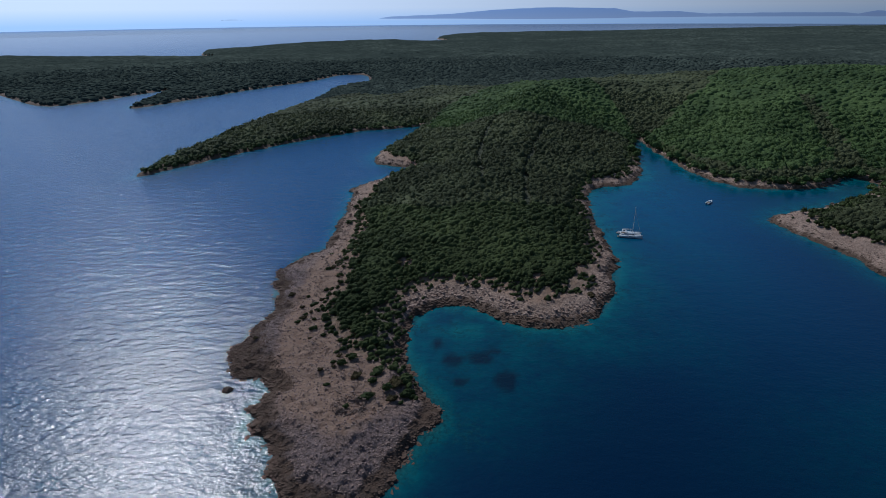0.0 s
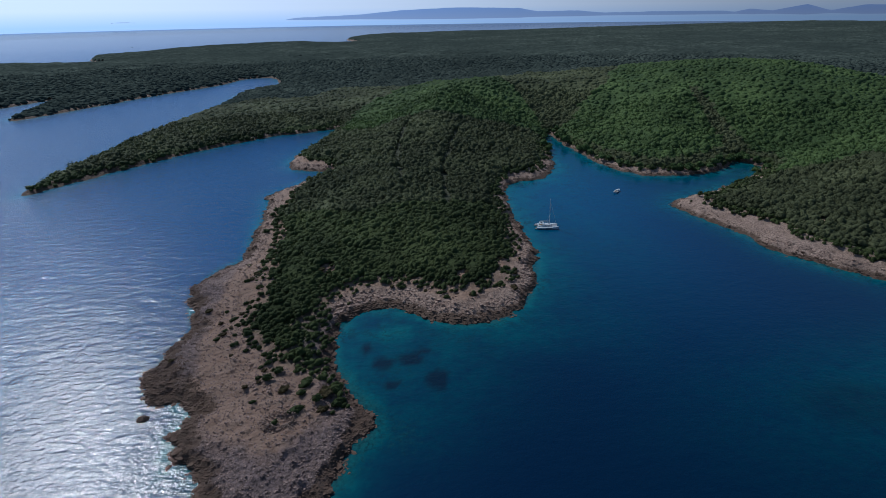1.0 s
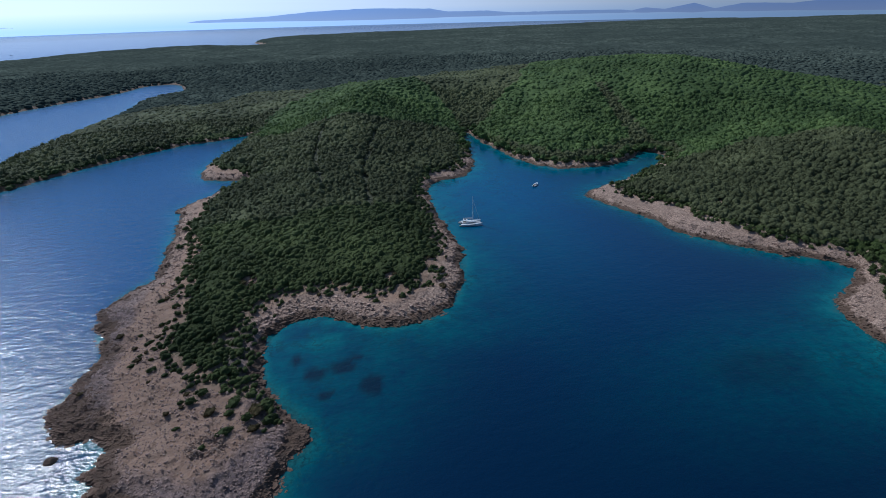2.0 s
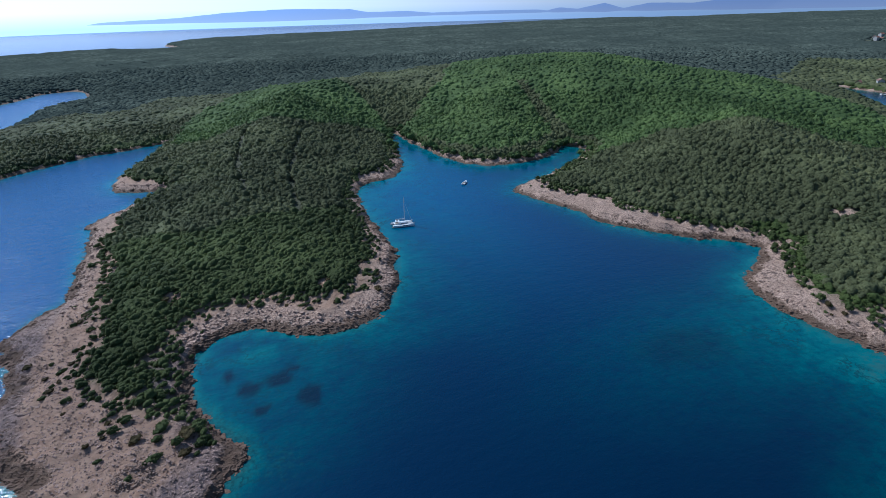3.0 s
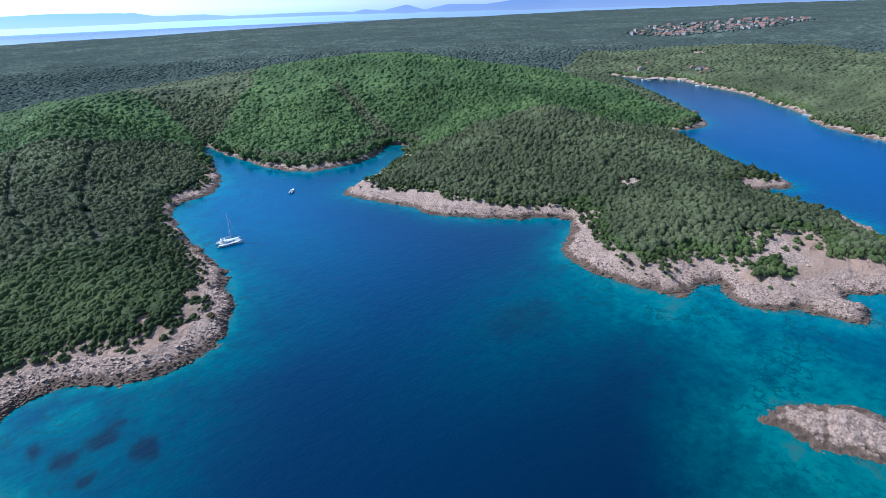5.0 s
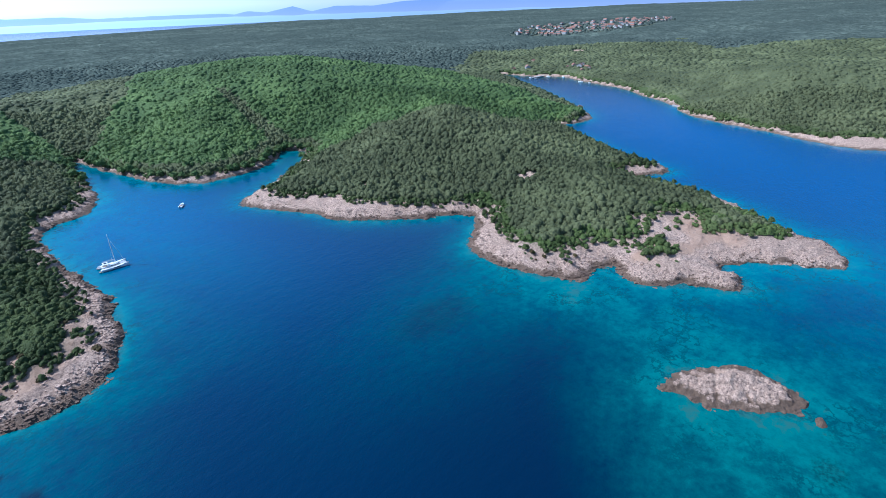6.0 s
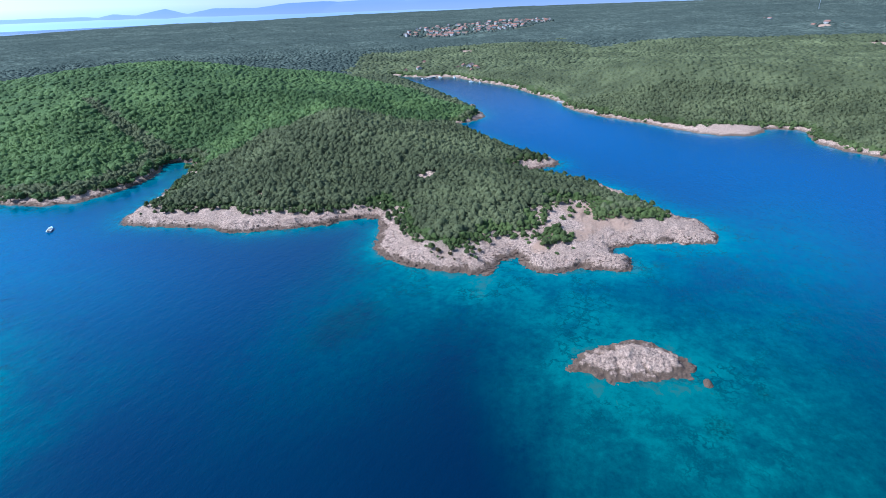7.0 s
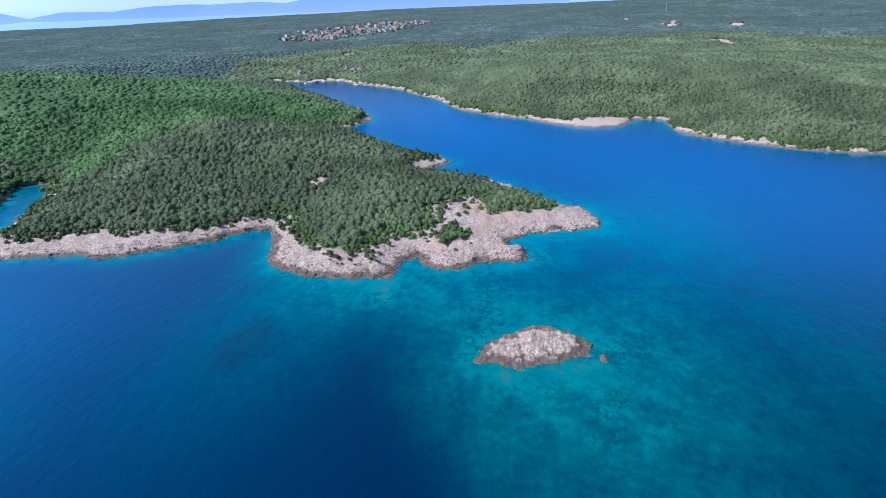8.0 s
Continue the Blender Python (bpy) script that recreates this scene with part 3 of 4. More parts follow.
def plant():
    near = [crown_shape(2, 14, 34, 0.13, 0.85, s, 0.0) for s in range(6)]
    mid = [crown_shape(1, 8, 10, 0.20, 0.85, s + 20, -0.12) for s in range(5)]
    far = [crown_shape(1, 6, 0, 0.2, 0.8, s + 40, -0.15) for s in range(4)]
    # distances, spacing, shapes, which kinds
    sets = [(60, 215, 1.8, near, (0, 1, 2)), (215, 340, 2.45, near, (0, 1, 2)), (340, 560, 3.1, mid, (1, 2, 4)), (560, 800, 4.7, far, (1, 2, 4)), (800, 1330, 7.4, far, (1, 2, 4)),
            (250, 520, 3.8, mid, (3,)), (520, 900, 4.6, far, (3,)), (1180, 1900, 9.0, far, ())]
    loose = []
    for n, (lo, hi, step, shapes, grown) in enumerate(sets):
        x, y = jittered(lo, hi, step)
        if n == 7:
            m = inland(np.stack([x, y], 1), VILLAGE) + 10 > 0
            x, y = x[m], y[m]
        d = shore(x, y)
        m = d > 1
        x, y, d = x[m], y[m], d[m]
        z = height(x, y, d)
        inner = wooded_depth(x, y, d)
        chance = LEAF.rand(len(x))
        wooded = (inner > 0) & ~on_track(x, y) & (clearing(x, y) < 0.4)
        if n == 7:
            wooded &= chance < 0.55
        elif n == 0:
            wooded &= chance < 0.48 + 0.5 * smooth(inner, 0, 13)
            wooded &= grain(x, y, 6, 2, 48) < 0.30 + 0.6 * smooth(inner, 3, 20)
        else:
            wooded &= chance < 0.8 + 0.2 * smooth(inner, 0, 9)
        grow = 0.62 + 0.38 * smooth(inner, -2, 14) if n < 2 else 0.85 + 0.15 * smooth(inner, -2, 10)
        size = step * (0.50 + 0.75 * LEAF.beta(1.6, 2.4, len(x))) * grow * (1 + 0.22 * grain(x, y, 17, 2, 50))
        if n == 0:
            stray = (inner <= 0) & (d > 6) & (chance < 0.30 * np.exp(inner / 3.5))
            loose += list(zip(x[stray], y[stray], z[stray], size[stray]))
        kind = species(x, y, d, inner)
        high = billow(x, y)
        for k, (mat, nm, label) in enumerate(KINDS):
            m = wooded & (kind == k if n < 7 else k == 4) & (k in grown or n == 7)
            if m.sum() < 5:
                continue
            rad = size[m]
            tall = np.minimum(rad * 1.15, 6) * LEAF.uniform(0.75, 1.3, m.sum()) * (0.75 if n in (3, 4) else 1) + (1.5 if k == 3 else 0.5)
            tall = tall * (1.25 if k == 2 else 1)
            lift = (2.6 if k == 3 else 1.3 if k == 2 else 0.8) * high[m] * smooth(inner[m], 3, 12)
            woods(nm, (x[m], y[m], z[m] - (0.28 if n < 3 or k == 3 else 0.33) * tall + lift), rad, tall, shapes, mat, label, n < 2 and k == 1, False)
    return loose


undergrowth()
LOOSE = plant()


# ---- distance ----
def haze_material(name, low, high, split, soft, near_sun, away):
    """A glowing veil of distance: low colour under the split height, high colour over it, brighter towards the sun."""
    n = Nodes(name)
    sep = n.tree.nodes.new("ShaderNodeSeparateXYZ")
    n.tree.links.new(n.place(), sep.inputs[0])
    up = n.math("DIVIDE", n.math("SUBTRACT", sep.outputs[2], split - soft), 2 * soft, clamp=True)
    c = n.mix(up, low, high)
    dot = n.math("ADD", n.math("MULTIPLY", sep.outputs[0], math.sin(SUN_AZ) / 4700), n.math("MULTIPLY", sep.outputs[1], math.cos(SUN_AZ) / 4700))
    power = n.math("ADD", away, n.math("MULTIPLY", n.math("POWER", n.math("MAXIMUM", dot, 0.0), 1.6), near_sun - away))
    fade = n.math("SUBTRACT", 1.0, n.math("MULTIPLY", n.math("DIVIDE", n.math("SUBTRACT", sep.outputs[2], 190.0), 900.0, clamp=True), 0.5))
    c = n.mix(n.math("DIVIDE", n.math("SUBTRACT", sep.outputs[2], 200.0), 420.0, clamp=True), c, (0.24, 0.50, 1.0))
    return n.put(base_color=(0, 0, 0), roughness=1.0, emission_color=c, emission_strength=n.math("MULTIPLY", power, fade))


def build_backdrop():
    turns = np.radians(np.linspace(-180, 180, 241))
    levels = np.array([-30, 20, 50, 70, 110, 200, 330, 480, 700, 1000, 1400])
    x, y = 4790 * np.sin(turns), 4790 * np.cos(turns)
    verts = np.stack([np.tile(x, len(levels)), np.tile(y, len(levels)), np.repeat(levels, len(turns))], 1)
    i = np.arange(len(verts)).reshape(len(levels), -1)
    quads = np.stack([i[:-1, :-1], i[:-1, 1:], i[1:, 1:], i[1:, :-1]], -1).reshape(-1, 4)
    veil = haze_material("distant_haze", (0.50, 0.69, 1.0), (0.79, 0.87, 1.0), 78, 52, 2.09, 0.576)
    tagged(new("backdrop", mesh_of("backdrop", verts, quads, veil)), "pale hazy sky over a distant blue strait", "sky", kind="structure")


def far_land(name, profile, radius, label, tone):
    """A far range of hills: bearing and height over the level in degrees, with a foot, a crest and a back slope."""
    bearings = np.linspace(profile[0][0], profile[-1][0], 160)
    lift = np.interp(bearings, [p[0] for p in profile], [p[1] for p in profile]) + 0.03 * grain(bearings * 10, bearings * 0, 6, 3, 2)
    rows, a = [], np.radians(bearings)
    for back_off, share in ((-60, -0.2), (-30, 0.55), (0, 1.0), (40, 0.3), (70, -0.2)):
        el = np.radians(-0.58 + (lift + 0.58) * share)
        r = radius + back_off
        rows.append(np.stack([r * np.sin(a), r * np.cos(a), 99 + r * np.tan(el)], 1))
    verts = np.concatenate(rows)
    i = np.arange(len(verts)).reshape(5, -1)
    quads = np.stack([i[:-1, :-1], i[:-1, 1:], i[1:, 1:], i[1:, :-1]], -1).reshape(-1, 4)
    # distance haze is put into the land's glow, paler towards the foot
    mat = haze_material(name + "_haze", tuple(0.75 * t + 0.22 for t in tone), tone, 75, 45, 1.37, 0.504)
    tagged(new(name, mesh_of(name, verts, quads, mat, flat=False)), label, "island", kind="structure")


build_backdrop()
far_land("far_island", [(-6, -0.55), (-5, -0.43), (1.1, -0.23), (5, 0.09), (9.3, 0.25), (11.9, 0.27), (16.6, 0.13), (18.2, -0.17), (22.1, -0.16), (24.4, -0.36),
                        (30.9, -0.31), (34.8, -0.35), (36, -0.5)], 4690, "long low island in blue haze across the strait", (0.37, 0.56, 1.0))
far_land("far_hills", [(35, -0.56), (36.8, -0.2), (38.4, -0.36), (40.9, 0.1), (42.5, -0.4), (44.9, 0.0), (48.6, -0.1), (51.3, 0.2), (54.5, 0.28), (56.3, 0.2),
                       (60.8, 0.3), (62.8, 0.12), (65, 0.4), (70, 0.55), (78, 0.5), (84, 0.2), (90, -0.3)], 4700, "mountain range in glowing blue haze beyond the strait", (0.38, 0.55, 1.0))
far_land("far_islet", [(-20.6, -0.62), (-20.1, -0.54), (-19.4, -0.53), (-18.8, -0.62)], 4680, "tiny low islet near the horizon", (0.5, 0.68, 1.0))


# ---- helpers for things ----
def part(name, bm, material, parent, label=""):
    """Links a bmesh as one mesh under a thing or a part."""
    me = bpy.data.meshes.new(name)
    bm.to_mesh(me)
    bm.free()
    me.materials.append(material)
    ob = new(name, me)
    ob.parent = parent
    return tagged(ob, label)


def thing(name, label, category, at=None, group=""):
    ob = tagged(new(name), label, category, group)
    ob.matrix_basis = at or Matrix()
    return ob


def block(sx, sy, sz, x=0.0, y=0.0, z=0.0, bevel=0.0, taper=1.0):
    """A box on z with softened edges, narrower at the top by taper."""
    bm = bmesh.new()
    bmesh.ops.create_cube(bm, size=1)
    for v in bm.verts:
        k = taper if v.co.z > 0 else 1
        v.co = Vector((v.co.x * sx * k + x, v.co.y * sy * k + y, (v.co.z + 0.5) * sz + z))
    if bevel:
        bmesh.ops.bevel(bm, geom=bm.edges[:], offset=bevel, segments=2, affect="EDGES")
    return bm


def rod(a, b, r0, r1=None, sides=8):
    """A tapered round bar from a to b."""
    a, b = Vector(a), Vector(b)
    bm = bmesh.new()
    bmesh.ops.create_cone(bm, cap_ends=True, segments=sides, radius1=r0, radius2=r0 if r1 is None else r1, depth=(b - a).length)
    bmesh.ops.transform(bm, matrix=Matrix.Translation((a + b) / 2) @ (b - a).to_track_quat("Z", "Y").to_matrix().to_4x4(), verts=bm.verts)
    return bm


def loft(sections, close=True):
    """A skin through rings of equal numbers of corners."""
    bm = bmesh.new()
    loops = [[bm.verts.new(p) for p in ring] for ring in sections]
    n = len(loops[0])
    for p, q in zip(loops, loops[1:]):
        for k in range(n):
            bm.faces.new((p[k], p[(k + 1) % n], q[(k + 1) % n], q[k]))
    if close:
        bm.faces.new(loops[0][::-1]), bm.faces.new(loops[-1])
    bmesh.ops.recalc_face_normals(bm, faces=bm.faces)
    return bm


def ground_at(x, y):
    q = np.array([x]), np.array([y])
    return float(height(*q, shore(*q))[0])


WHITE = paint("white_gelcoat", (0.78, 0.78, 0.76), 0.25, wear=0.1)
GLASS = paint("dark_cabin_glass", (0.015, 0.02, 0.025), 0.08, wear=0.1)
CANVAS = paint("navy_canvas", (0.03, 0.05, 0.11), 0.8)
TEAK = paint("weathered_teak", (0.30, 0.21, 0.13), 0.7)
ALLOY = paint("anodised_aluminium", (0.65, 0.66, 0.68), 0.35, 0.8)
NET = paint("trampoline_net", (0.35, 0.36, 0.37), 0.9)
RUBBER = paint("grey_rubber", (0.30, 0.31, 0.32), 0.6)


def hull_rings(length, beam, y, bow_rise, stern=0.75, keel=-0.35, deck=1.15):
    """Rings of a boat's hull from stern to bow along x."""
    out = []
    for s, w, lift in ((0, stern, 0), (0.12, 0.92, 0), (0.4, 1, 0), (0.7, 0.86, 0.25), (0.9, 0.45, 0.7), (1, 0.06, 1)):
        x, h, b = (s - 0.5) * length, deck + bow_rise * lift, beam / 2 * w
        out.append([(x, y - b, h), (x, y - b * 0.96, h * 0.5), (x, y - b * 0.62, keel * 0.4), (x, y, keel * (1 - 0.6 * lift)), (x, y + b * 0.62, keel * 0.4),
                    (x, y + b * 0.96, h * 0.5), (x, y + b, h)])
    return out


def build_catamaran():
    boat = thing("catamaran", "white sailing catamaran at anchor with its sail stowed", "sailboat", pose(90.4, 239.2, 0, 0, 0, -12) @ Matrix.Scale(0.9, 4))
    for y in (-2.55, 2.55):
        hull = part("hull", loft(hull_rings(12.0, 1.7, y, 0.45)), WHITE, boat)
        part("hull_window", block(3.2, 0.05, 0.28, 0.6, y + (0.86 if y > 0 else -0.86), 0.72, 0.02), GLASS, hull, "dark strip window")
        part("transom_step", block(1.1, 1.2, 0.16, -6.3, y, 0.30, 0.04), TEAK, hull, "teak bathing step")
        part("boot_stripe", block(9.4, 0.04, 0.10, -0.8, y + (0.84 if y > 0 else -0.84), 0.10), CANVAS, hull, "dark blue waterline stripe")
    deck = part("bridgedeck", block(7.6, 3.9, 0.55, -1.5, 0, 0.72, 0.08), WHITE, boat)
    part("cockpit_floor", block(2.7, 3.0, 0.05, -3.8, 0, 1.27, 0.01), TEAK, deck, "teak cockpit floor")
    for y in (-1.45, 1.45):
        part("cockpit_bench", block(2.6, 0.55, 0.42, -3.8, y, 1.28, 0.05), WHITE, deck)
    part("aft_bench", block(0.5, 2.3, 0.42, -4.9, 0, 1.28, 0.05), WHITE, deck)
    cabin = part("cabin", block(4.4, 4.0, 0.75, 0.1, 0, 1.26, 0.16, 0.84), WHITE, boat)
    for y, w in ((-1.86, 0.06), (1.86, 0.06)):
        part("cabin_window", block(3.3, w, 0.32, 0.1, y, 1.56, 0.02), GLASS, cabin, "wraparound dark cabin window")
    part("cabin_window", block(0.06, 3.0, 0.32, 2.1, 0, 1.56, 0.02), GLASS, cabin, "raked dark front window")
    for x in (0.5, 1.2):
        part("hatch", block(0.5, 0.5, 0.06, x, 0.9, 2.0, 0.02), GLASS, cabin)
    bimini = part("bimini", block(2.3, 3.2, 0.12, -3.2, 0, 2.75, 0.05), WHITE, boat, "white hard cockpit roof")
    for x in (-4.2, -2.2):
        for y in (-1.5, 1.5):
            part("bimini_post", rod((x, y, 1.3), (x, y, 2.8), 0.04), ALLOY, bimini)
    part("solar_panel", block(1.1, 1.6, 0.04, -3.3, 0, 2.87, 0.01), GLASS, bimini)
    part("trampoline", block(3.0, 3.5, 0.04, 3.7, 0, 1.18), NET, boat, "grey net between the bows")
    part("bow_beam", rod((5.2, -2.5, 1.35), (5.2, 2.5, 1.35), 0.09), ALLOY, boat)
    mast = part("mast", rod((1.1, 0, 2.15), (1.0, 0, 16.6), 0.18, 0.13), WHITE, boat, "tall white-painted mast")
    for z in (6.6, 10.8):
        part("spreader", rod((0.85, -1.05, z), (0.85, 1.05, z), 0.04), ALLOY, mast)
    part("radar_dome", block(0.45, 0.45, 0.25, 1.35, 0, 7.6, 0.1), WHITE, mast)
    boom = part("boom", rod((0.9, 0, 3.35), (-4.4, 0, 3.55), 0.09), ALLOY, boat)
    part("sail_bag", block(5.0, 0.36, 0.5, -1.8, 0, 3.52, 0.14), WHITE, boom, "pale sail bag with the stowed mainsail")
    part("forestay", rod((5.2, 0, 1.4), (1.05, 0, 14.6), 0.07), WHITE, boat, "furled headsail on the stay")
    for y in (-2.6, 2.6):
        part("shroud", rod((0.1, y, 1.2), (1.0, 0, 14.4), 0.02), ALLOY, boat)
        for x in (-4.6, -2.2, 0.2, 2.6, 4.6):
            part("stanchion", rod((x, y * 1.22, 1.15), (x, y * 1.22, 1.8), 0.02, sides=6), ALLOY, boat)
        part("lifeline", rod((-5.2, y * 1.22, 1.78), (5.0, y * 1.2, 1.95), 0.015, sides=6), ALLOY, boat)
    dinghy = part("dinghy", loft(hull_rings(2.8, 1.4, 0, 0.2, 0.9, -0.1, 0.4)), RUBBER, boat, "grey inflatable dinghy on the stern davits")
    dinghy.matrix_basis = pose(-6.1, 0, 1.35, 0, 0, 90)
    for y in (-0.8, 0.8):
        part("davit", rod((-4.9, y, 1.5), (-6.3, y, 2.3), 0.05), ALLOY, boat)


def motorboat(at, length=6.5, label="small white motorboat moored in the cove", name="motorboat", group="", canopy=True):
    boat = thing(name, label, "boat", at, group)
    hull = part("hull", loft(hull_rings(length, length * 0.36, 0, 0.3, 0.9, -0.25, 0.8)), WHITE, boat)
    part("deck", block(length * 0.42, length * 0.26, 0.08, length * 0.12, 0, 0.84, 0.03), WHITE, hull)
    part("cockpit", block(length * 0.3, length * 0.25, 0.06, -length * 0.25, 0, 0.82, 0.01), TEAK, hull)
    cabin = part("cabin", block(length * 0.26, length * 0.23, 0.6, 0.0, 0, 0.88, 0.1, 0.8), WHITE, boat)
    part("windscreen", block(0.06, length * 0.2, 0.34, length * 0.125, 0, 1.02, 0.02), GLASS, cabin)
    if canopy:
        part("canopy", block(length * 0.28, length * 0.26, 0.07, -length * 0.2, 0, 1.85, 0.03), CANVAS, boat)
        for y in (-0.1, 0.1):
            part("canopy_post", rod((-length * 0.3, y * length, 0.85), (-length * 0.3, y * length, 1.87), 0.025, sides=6), ALLOY, boat)
    engine = part("outboard", block(0.4, 0.4, 0.75, -length * 0.53, 0, 0.5, 0.08), GLASS, boat, "dark outboard engine")
    part("leg", block(0.14, 0.12, 0.8, -length * 0.53, 0, -0.3), GLASS, engine)
    return boat


build_catamaran()
MOORED = motorboat(pose(150, 286, 0, 0, 0, 44), canopy=False)
motorboat(pose(-738, 2094, 0, 0, 0, 80), 11, "lone white boat far out on the open sea", "motorboat", "", False)


# ---- rocks ----
def stone_rock(name, dark):
    n = Nodes(name)
    c = n.ramp(n.noise(0.9, 5, 0.7), (0.36, (0.11, 0.074, 0.058)), (0.5, (0.400, 0.264, 0.192)), (0.66, (0.66, 0.468, 0.350)))
    info = n.tree.nodes.new("ShaderNodeObjectInfo")
    c = n.mix(n.math("MULTIPLY", info.outputs["Random"], 0.35), c, (0.20, 0.137, 0.10))
    island = n.tree.nodes.new("ShaderNodeNewGeometry").outputs["Random Per Island"]
    c = n.mix(n.ramp(island, (0.15, 0.55), (0.6, 0.0)), c, (0.11, 0.076, 0.060))
    c = n.mix(n.math("MULTIPLY", n.attr("weathered"), 0.6), c, n.ramp(n.noise(0.9, 5, 0.7), (0.36, (0.062, 0.042, 0.038)), (0.62, (0.33, 0.222, 0.196))))
    c = n.mix(dark, c, (0.112, 0.064, 0.038))
    return n.put(base_color=c, roughness=0.92, normal=n.bump(n.noise(0.6, 5, 0.7), 0.3))


LIMESTONE = stone_rock("limestone_rock", 0.0)
WETROCK = stone_rock("algae_stained_rock", 0.88)
GREYSTONE = stone_rock("lichen_grey_stone", 0.35)


def rock_shape(seed, level=1):
    """An angular block of unit size, sunk a little."""
    rs = np.random.RandomState(seed)
    v = np.array([(i, j, k) for i in (-0.8, 0.8) for j in (-0.8, 0.8) for k in (-0.8, 0.8)]) if level == 0 else icosphere(level)[0]
    f = np.array([(0, 1, 3), (0, 3, 2), (4, 6, 7), (4, 7, 5), (0, 4, 5), (0, 5, 1), (2, 3, 7), (2, 7, 6), (0, 2, 6), (0, 6, 4), (1, 5, 7), (1, 7, 3)]) if level == 0 else icosphere(level)[1]
    v = np.sign(v) * np.abs(v) ** 0.7 * rs.uniform(0.6, 1.0, 3) * np.array([1, 1, 0.75]) * rs.uniform(0.75, 1.2, (len(v), 1))
    return v, f


def build_islet():
    """The bare rock in the bay: a sheet of rock that rises from the sea bed."""
    gx, gy = np.meshgrid(np.arange(120, 164, 0.38), np.arange(-28, 36, 0.38), indexing="ij")
    x, y = gx.ravel(), gy.ravel()
    d = inland(np.stack([x, y], 1), ROCKISLE) + 1.8 * grain(x, y, 6, 3, 31) + 1.5 * grain(x, y, 2.2, 2, 32) - 1.2
    up = np.maximum(d, 0)
    z = np.where(d > 0, 0.45 * (1 - np.exp(-up / 0.8)) + 5.6 * (1 - np.exp(-(up / 8.6) ** 2.1)), 0.35 * d - 0.05)
    z = z + (1.1 * np.abs(grain(x, y, 3.0, 2, 33)) + 1.0 * np.abs(grain(x, y, 1.2, 2, 34)) - 0.3) * smooth(d, 0, 1.5)
    ledge = 0.62 + 0.25 * grain(x, y, 6, 2, 36)
    steps = z / ledge
    z = np.where(d > 0, 0.55 * z + 0.45 * ledge * (np.floor(steps) + smooth(steps - np.floor(steps), 0.55, 1.0)), z)
    i = np.arange(len(x)).reshape(gx.shape)
    quads = np.stack([i[:-1, :-1], i[1:, :-1], i[1:, 1:], i[:-1, 1:]], -1).reshape(-1, 4)
    used, quads = kept_faces(quads, d > -3)
    tide = 1.05 - smooth(z, 0.6, 1.9) + 0.4 * grain(x, y, 5, 2, 35) + 0.55 * mound(x, y, 134, 19, 6, 6) + 0.45 * mound(x, y, 146, -9, 7, 5)
    root = thing("rock_islet", "bare pale limestone islet with a brown tidal rim", "rock")
    bed = new("rock_bed", mesh_of("rock_bed", np.stack([x, y, z], 1)[used], quads, KARST, (("cover", 0 * d[used]), ("soil", 0 * d[used]), ("tide", tide[used])), flat=False))
    bed.parent = root
    rs = np.random.RandomState(77)
    blocks = [mesh_of("boulder", *rock_shape(s + 200), LIMESTONE) for s in range(6)]
    dark = [mesh_of("boulder", *rock_shape(s + 220), WETROCK) for s in range(6)]
    dry, rim = rs.choice(np.where(d > 2.2)[0], 50), rs.choice(np.where((d > -1.8) & (d < 0.8))[0], 110)
    for k, q in enumerate([*dry, *rim]):
        ob = new("boulder", (blocks if k < 50 else dark)[k % 6])
        s = rs.uniform(0.18, 0.36) if k < 50 else rs.uniform(0.3, 0.75)
        ob.matrix_basis = pose(x[q], y[q], z[q] - 0.1 * s, 0, 0, rs.uniform(0, 360)) @ Matrix.Diagonal((s, s, s * 0.8, 1))
        ob.parent = root


